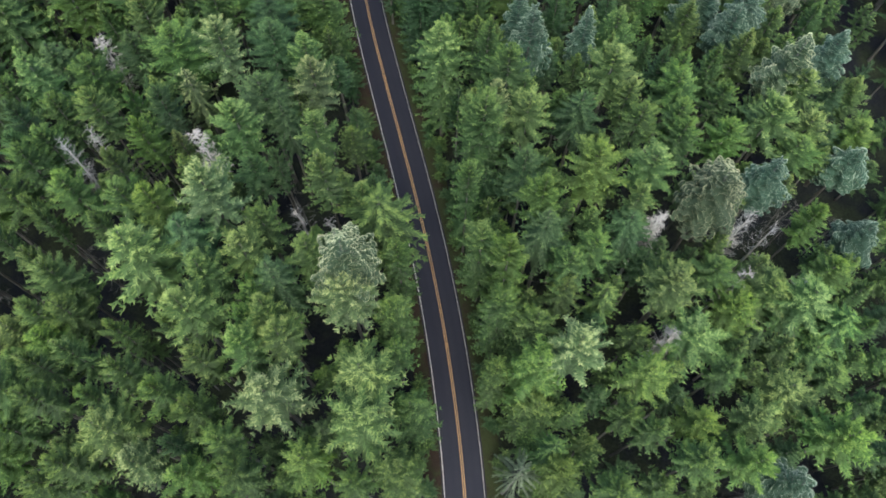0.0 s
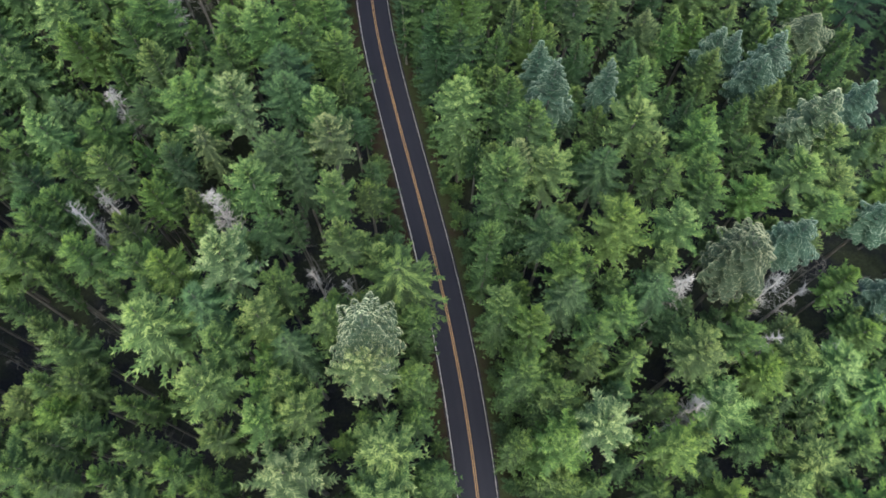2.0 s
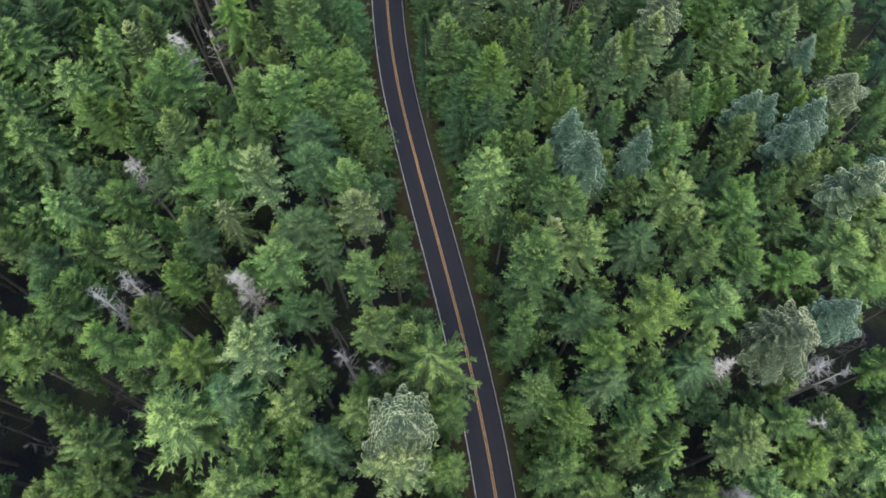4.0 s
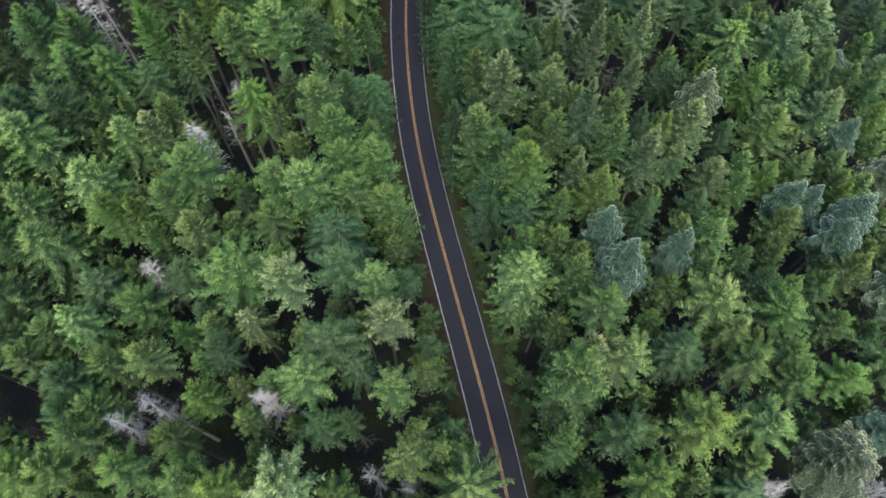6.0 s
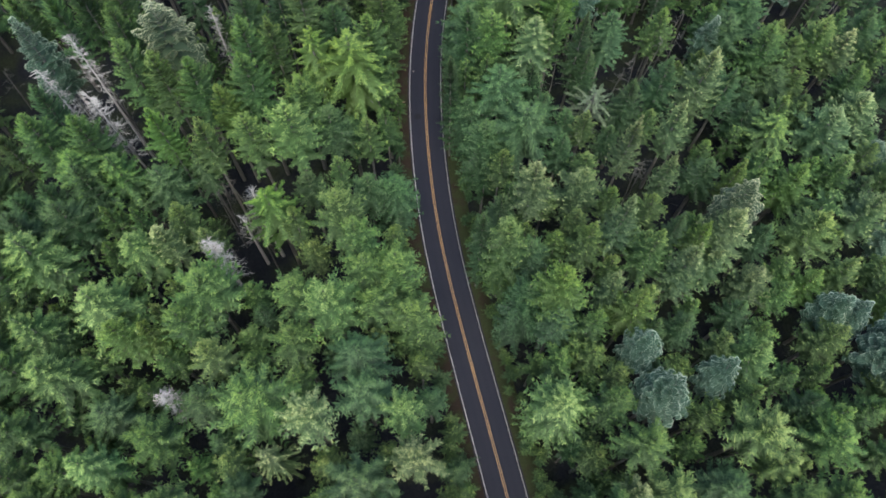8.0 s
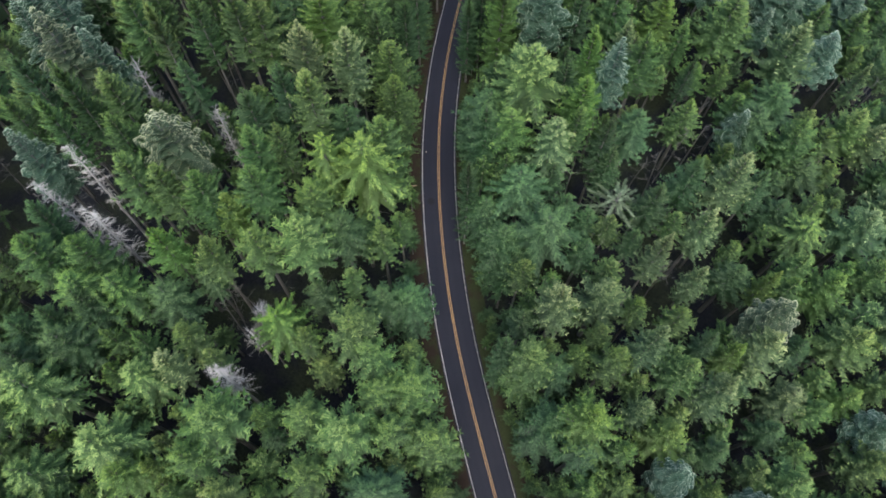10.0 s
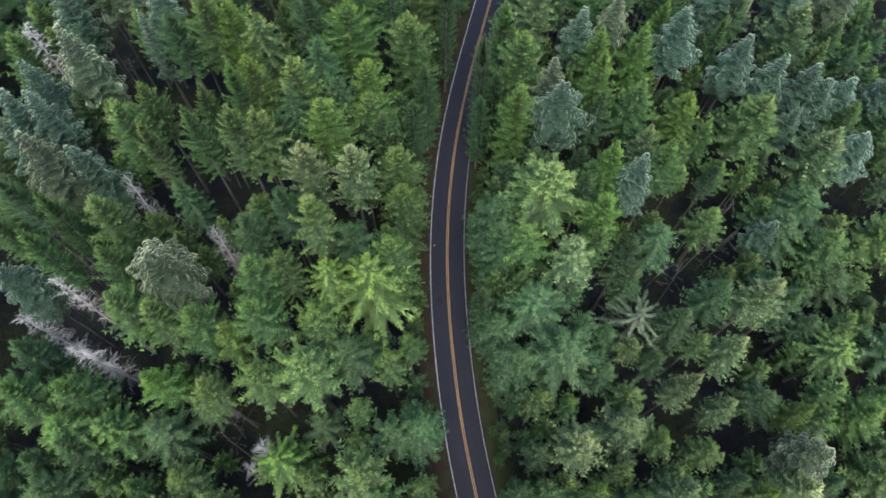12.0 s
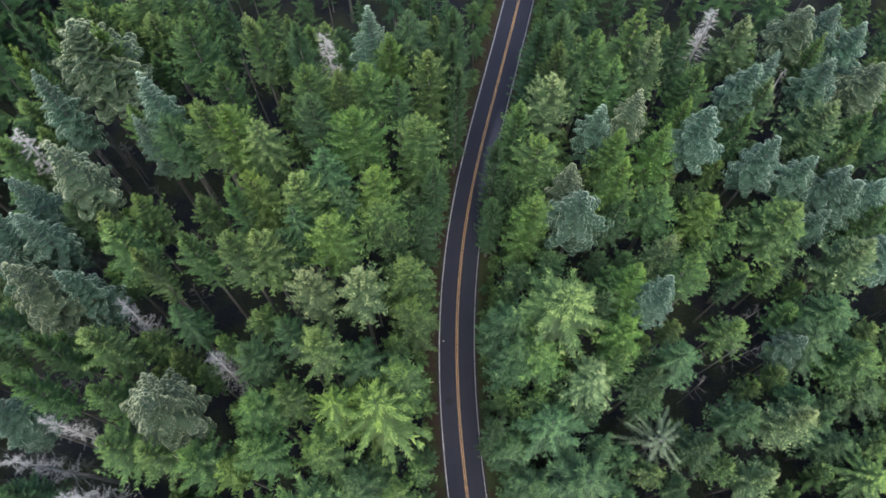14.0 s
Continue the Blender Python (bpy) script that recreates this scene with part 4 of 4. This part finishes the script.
# trees that stand out by their colour
stand("fir", "khaki", [
    (-43.5, 153.5, 43.9, 3.2), (-37.1, 154.1, 40.8, 3.5), (-6.2, 191.5, 35.5, 3.8), (28.9, 205.9, 32.9, 4.5), (-21.1, 71.4, 35.6, 3.3), (57.9, 135.4, 23.6, 5), (-60.9, 103.7, 33.2, 2.8),
])
stand("fir", "lime", [
    (-0.2, 95, 38.3, 3.9), (-62.7, 120.8, 38, 3.2), (9.4, 39.3, 40.3, 3),
])
stand("fir", "olive", [
    (-54.4, 158.2, 45.8, 3.9), (-72, 159.9, 43.1, 4), (-60.8, 158.4, 44.6, 3.5), (-7.4, 104.8, 34, 3.9), (-62.7, 168.5, 35.5, 3.4),
    (-66.8, 155.7, 45.6, 3), (-51.2, 158.7, 43.2, 3.5), (-23.2, 78.1, 33.2, 3.2), (-31.8, 23.8, 40, 3.2), (-10.5, 16.5, 38.8, 4.5),
    (6, 44.2, 33.3, 4.5), (-31.7, 61.4, 37.4, 3.5),
])
stand("fir", "sage", [
    (19.8, 100.4, 34.6, 3.6), (10.2, 106.9, 38.4, 3.1), (50.8, 130.2, 25.8, 4.9), (53.7, 113.3, 27.2, 4.2),
    ])
stand("hemlock", "sage", [
    (-2.1, 142.6, 33.8, 4.9),
])
stand("fir", "khaki", [
    (22.3, 128.6, 29.9, 3.3), (27.3, 137, 33.5, 3.8), (12.8, 122.1, 36.1, 4), (41.7, 163.9, 32.2, 4.8), (28.6, 108.2, 32.1, 3.8), (20.5, 120.1, 27, 4),
])
# more at the edge of the stand
stand("fir", "olive", [
    (-63.2, 41.8, 37.1, 2.7), (-57.0, 38.2, 36.8, 3.0), (-64.4, 49.6, 37.0, 3.1), (-57.7, 44.7, 36.7, 2.0),
])
stand("fir", "green", [
    (-59.7, 57.7, 36.4, 2.9), (-49.3, 44.2, 36.1, 1.9), (-27.0, 33.7, 34.8, 2.8), (-55.9, 31.0, 36.9, 2.5), (-49.9, 8.3, 37.2, 2.9),
])


# ---- the forest round about, and the lower trees under the canopy ----
def merged(name, items, materials, label, category):
    """Many far or half-hidden trees as one mesh. items: shape, place, material index."""
    verts, faces, growth_shade, index, n = [], [], [], [], 0
    for shape, m, k in items:
        v, q, g = shape
        v = v @ np.array(m.to_3x3()).T + np.array(m.translation)
        verts.append(v), faces.append(q + n), growth_shade.append(g), index.append(np.full(len(q), k))
        n += len(v)
    verts, faces, growth_shade, index = (np.concatenate(a) for a in (verts, faces, growth_shade, index))
    me = bpy.data.meshes.new(name)
    me.vertices.add(len(verts)), me.loops.add(faces.size), me.polygons.add(len(faces))
    me.vertices.foreach_set("co", verts.ravel())
    me.loops.foreach_set("vertex_index", faces.ravel())
    me.polygons.foreach_set("loop_start", np.arange(0, faces.size, 3))
    me.polygons.foreach_set("material_index", index)
    uv = me.uv_layers.new(name="growth_shade")
    uv.data.foreach_set("uv", np.stack([growth_shade[faces.ravel()], np.zeros(faces.size)], 1).ravel())
    for m in materials:
        me.materials.append(m)
    me.update(calc_edges=True)
    me.validate()
    return tagged(new(name, me), label, category, kind="stuff")


def arrays(shape):
    tris = [f[:3] for f in shape.faces] + [(f[0], f[2], f[3]) for f in shape.faces if len(f) == 4]
    return np.array([tuple(v) for v in shape.verts]), np.array(tris), np.array(shape.growth_shade)


CHEAP = []
for seed in (201, 202, 203, 204):
    wood, needles = conifer_shapes(seed, "simple", crown_base=0.38)
    CHEAP.append((arrays(wood), arrays(needles)))
LEAF_SET = [BARK, NEEDLES["green"], NEEDLES["dark"], NEEDLES["olive"]]


def scatter(seed, box, tries, gap, heights, radii, clear, far=1000.0, side=0):
    """Trees strewn over a box where nothing stands yet."""
    rng, out, cells = random.Random(seed), [], {}
    for x, y, r in STANDING:
        cells.setdefault((int(x // 10), int(y // 10)), []).append((x, y, r))
    for _ in range(tries):
        x, y = rng.uniform(box[0], box[1]), rng.uniform(box[2], box[3])
        r = rng.uniform(*radii)
        if not max(clear, r + 3.5) < off_road(x, y) < far:
            continue
        if side * (x - np.interp(y, ROAD_Y, ROAD_X)) < 0 or (clear > 5 and to_gap(x, y) < r * 0.6):
            continue
        near = [q for i in (-1, 0, 1) for j in (-1, 0, 1) for q in cells.get((int(x // 10) + i, int(y // 10) + j), [])]
        if any((x - a) ** 2 + (y - b) ** 2 < (gap * (r + c)) ** 2 for a, b, c in near):
            continue
        cells.setdefault((int(x // 10), int(y // 10)), []).append((x, y, r))
        top = rng.uniform(*heights) * (33.9 - 0.071 * x - 0.030 * y)
        wood, needles = rng.choice(CHEAP)
        m = pose(x, y, -0.3, 0, 0, rng.uniform(0, 360)) @ Matrix.Diagonal((r / MODEL_R, r / MODEL_R, top / MODEL_H, 1))
        out += [(wood, m, 0), (needles, m, rng.choice((1, 1, 2, 2, 3)))]
        STANDING.append((x, y, r))
    return out


def edge_stand(seed, box, tries, radii, tints):
    """Full-grown trees where the forest goes on past the stand beside the road."""
    rng = random.Random(seed)
    for _ in range(tries):
        x, y, r = rng.uniform(box[0], box[1]), rng.uniform(box[2], box[3]), rng.uniform(*radii)
        if to_gap(x, y) < r * 0.5 or any((x - a) ** 2 + (y - b) ** 2 < (0.66 * (r + c)) ** 2 for a, b, c in STANDING):
            continue
        top = (33.9 - 0.071 * x - 0.030 * y) * rng.uniform(0.85, 1.05)
        stand("fir", rng.choice(tints), [(x, y, top, r)])


edge_stand(41, (-84, -54, 10, 75), 420, (2.8, 4.2), ("olive", "olive", "lime", "green"))
edge_stand(42, (-96, -76, 75, 215), 420, (2.4, 3.8), ("green", "green", "olive", "dark"))
# shorter trees that fill the canopy between the tall ones
fill_rng = random.Random(58)
for _ in range(4200):
    x, y, r = fill_rng.uniform(-92, 72), fill_rng.uniform(6, 214), fill_rng.uniform(2.1, 3.0)
    if off_road(x, y) < r + 5.5 or to_gap(x, y) < r * 0.9 or any((x - a) ** 2 + (y - b) ** 2 < (0.72 * (r + c)) ** 2 for a, b, c in STANDING):
        continue
    STANDING.append((x, y, r))
    plant("slim", fill_rng.choice(("green", "green", "dark", "olive")), x, y, (33.9 - 0.071 * x - 0.030 * y) * fill_rng.uniform(0.68, 0.90), r * 1.15)
pole_rng = random.Random(77)
for a, b, dx, dy, c in CLEARINGS:
    for _ in range(2 if c > 3.0 else 1):
        x, y = a + pole_rng.uniform(-1.3, 1.3) * c, b + pole_rng.uniform(-1.3, 1.3) * c
        if off_road(x, y) > 9:
            pole = new("bare_trunk", POLES[pole_rng.randrange(3)])
            pole.matrix_basis = pose(x, y, -0.2, pole_rng.uniform(-4, 4), pole_rng.uniform(-4, 4), pole_rng.uniform(0, 360)) @ Matrix.Diagonal((1, 1, pole_rng.uniform(0.65, 1.1), 1))
            tagged(pole, "thin grey bare trunk standing in a forest gap", "dead tree", "bare trunks")
shrubs = scatter(29, (-45, 25, -20, 260), 9000, 0.36, (0.08, 0.2), (1.0, 1.7), 4.5, 7.2, 1)
shrubs += scatter(28, (-30, 25, 165, 260), 1500, 0.42, (0.08, 0.2), (1.1, 1.8), 4.9, 7.0, -1)
roadside = scatter(27, (-45, 25, -20, 260), 4000, 0.50, (0.45, 0.82), (2.2, 3.4), 6.2, 17.0, 1)
roadside += scatter(30, (-45, 25, -20, 260), 4000, 0.55, (0.2, 0.48), (1.6, 2.6), 5.4, 10.0)
lower = scatter(31, (-105, 88, 0, 252), 1100, 0.74, (0.45, 0.75), (1.9, 3.0), 8.0)
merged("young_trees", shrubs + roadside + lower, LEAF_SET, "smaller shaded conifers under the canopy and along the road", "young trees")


def far_tree(seed):
    """A conifer so far off that only its tiers show."""
    rng, shape = random.Random(seed), Shape()
    shape.tube([Vector((0, 0, -0.5)), Vector((0, 0, 27))], [0.3, 0.05], 3)
    for k in range(30):
        f = (k + 0.5) / 30
        az, reach = k * 2.4, MODEL_R * (1 - f) ** 0.75 * rng.uniform(0.85, 1.2) + 0.4
        out = Vector((math.cos(az), math.sin(az), 0.6 * f - 0.5))
        # upper tiers get paler colour, standing in for skylight on the tops
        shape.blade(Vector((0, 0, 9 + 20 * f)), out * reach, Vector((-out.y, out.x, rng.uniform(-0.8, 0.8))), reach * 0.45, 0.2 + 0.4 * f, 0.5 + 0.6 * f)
    return arrays(shape)


FAR = [far_tree(s) for s in range(5)]
far_rng, far_items = random.Random(61), []
for i in range(-24, 26):
    for j in range(-16, 46):
        x, y = -10 + i * 9.0 + far_rng.uniform(-3.4, 3.4), j * 9.0 + far_rng.uniform(-3.4, 3.4)
        if (-112 < x < 95 and -18 < y < 256) or off_road(x, y) < 8:
            continue
        r = far_rng.uniform(3.6, 5.4)
        top = min(42.0, max(18.0, 33.9 - 0.071 * x - 0.030 * y)) * far_rng.uniform(0.8, 1.1)
        far_items.append((far_rng.choice(FAR), pose(x, y, -0.3, 0, 0, far_rng.uniform(0, 360)) @ Matrix.Diagonal((r / MODEL_R, r / MODEL_R, top / MODEL_H, 1)), far_rng.choice((1, 1, 2, 3))))
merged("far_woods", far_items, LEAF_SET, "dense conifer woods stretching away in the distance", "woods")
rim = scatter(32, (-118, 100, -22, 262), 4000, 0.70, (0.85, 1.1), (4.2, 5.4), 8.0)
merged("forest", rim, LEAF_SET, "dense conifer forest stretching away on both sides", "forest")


# ---- small things on the verge ----
def fallen_limb(x, y, z, turn, length):
    """A pale broken limb lying on the soil."""
    wood = Shape()
    pts = [Vector((length * (k / 4 - 0.5), 0.03 * math.sin(k * 2.1), 0.06 + 0.015 * (k % 2))) for k in range(5)]
    wood.tube(pts, [0.085, 0.08, 0.07, 0.065, 0.05], 7)
    wood.tube([pts[3], pts[3] + Vector((0.15, 0.28, 0.03))], [0.03, 0.012], 4)
    ob = new("fallen_branch", wood.mesh("fallen_branch", PALEWOOD))
    ob.matrix_basis = pose(x, y, z, 0, 0, turn)
    return tagged(ob, "pale broken branch lying on the soil verge", "branch")


def pale_stone(x, y, z, size):
    bm = bmesh.new()
    bmesh.ops.create_icosphere(bm, subdivisions=2, radius=size)
    for v in bm.verts:
        v.co *= 1 + 0.35 * noise.noise(v.co * 4)
        v.co.z = v.co.z * 0.6 + size * 0.45
    me = bpy.data.meshes.new("stone")
    bm.to_mesh(me)
    bm.free()
    me.materials.append(PALESTONE)
    ob = new("stone", me)
    ob.location = (x, y, z)
    return tagged(ob, "small pale stone at the edge of the asphalt", "stone")


PALEWOOD = bark("pale_wood", (0.22, 0.16, 0.11), (0.42, 0.33, 0.24))
PALESTONE = bark("pale_stone", (0.22, 0.20, 0.17), (0.36, 0.33, 0.29))
fallen_limb(-26.9, 147.9, -0.03, 4, 1.5)
pale_stone(-24.5, 155.8, 0.015, 0.15)
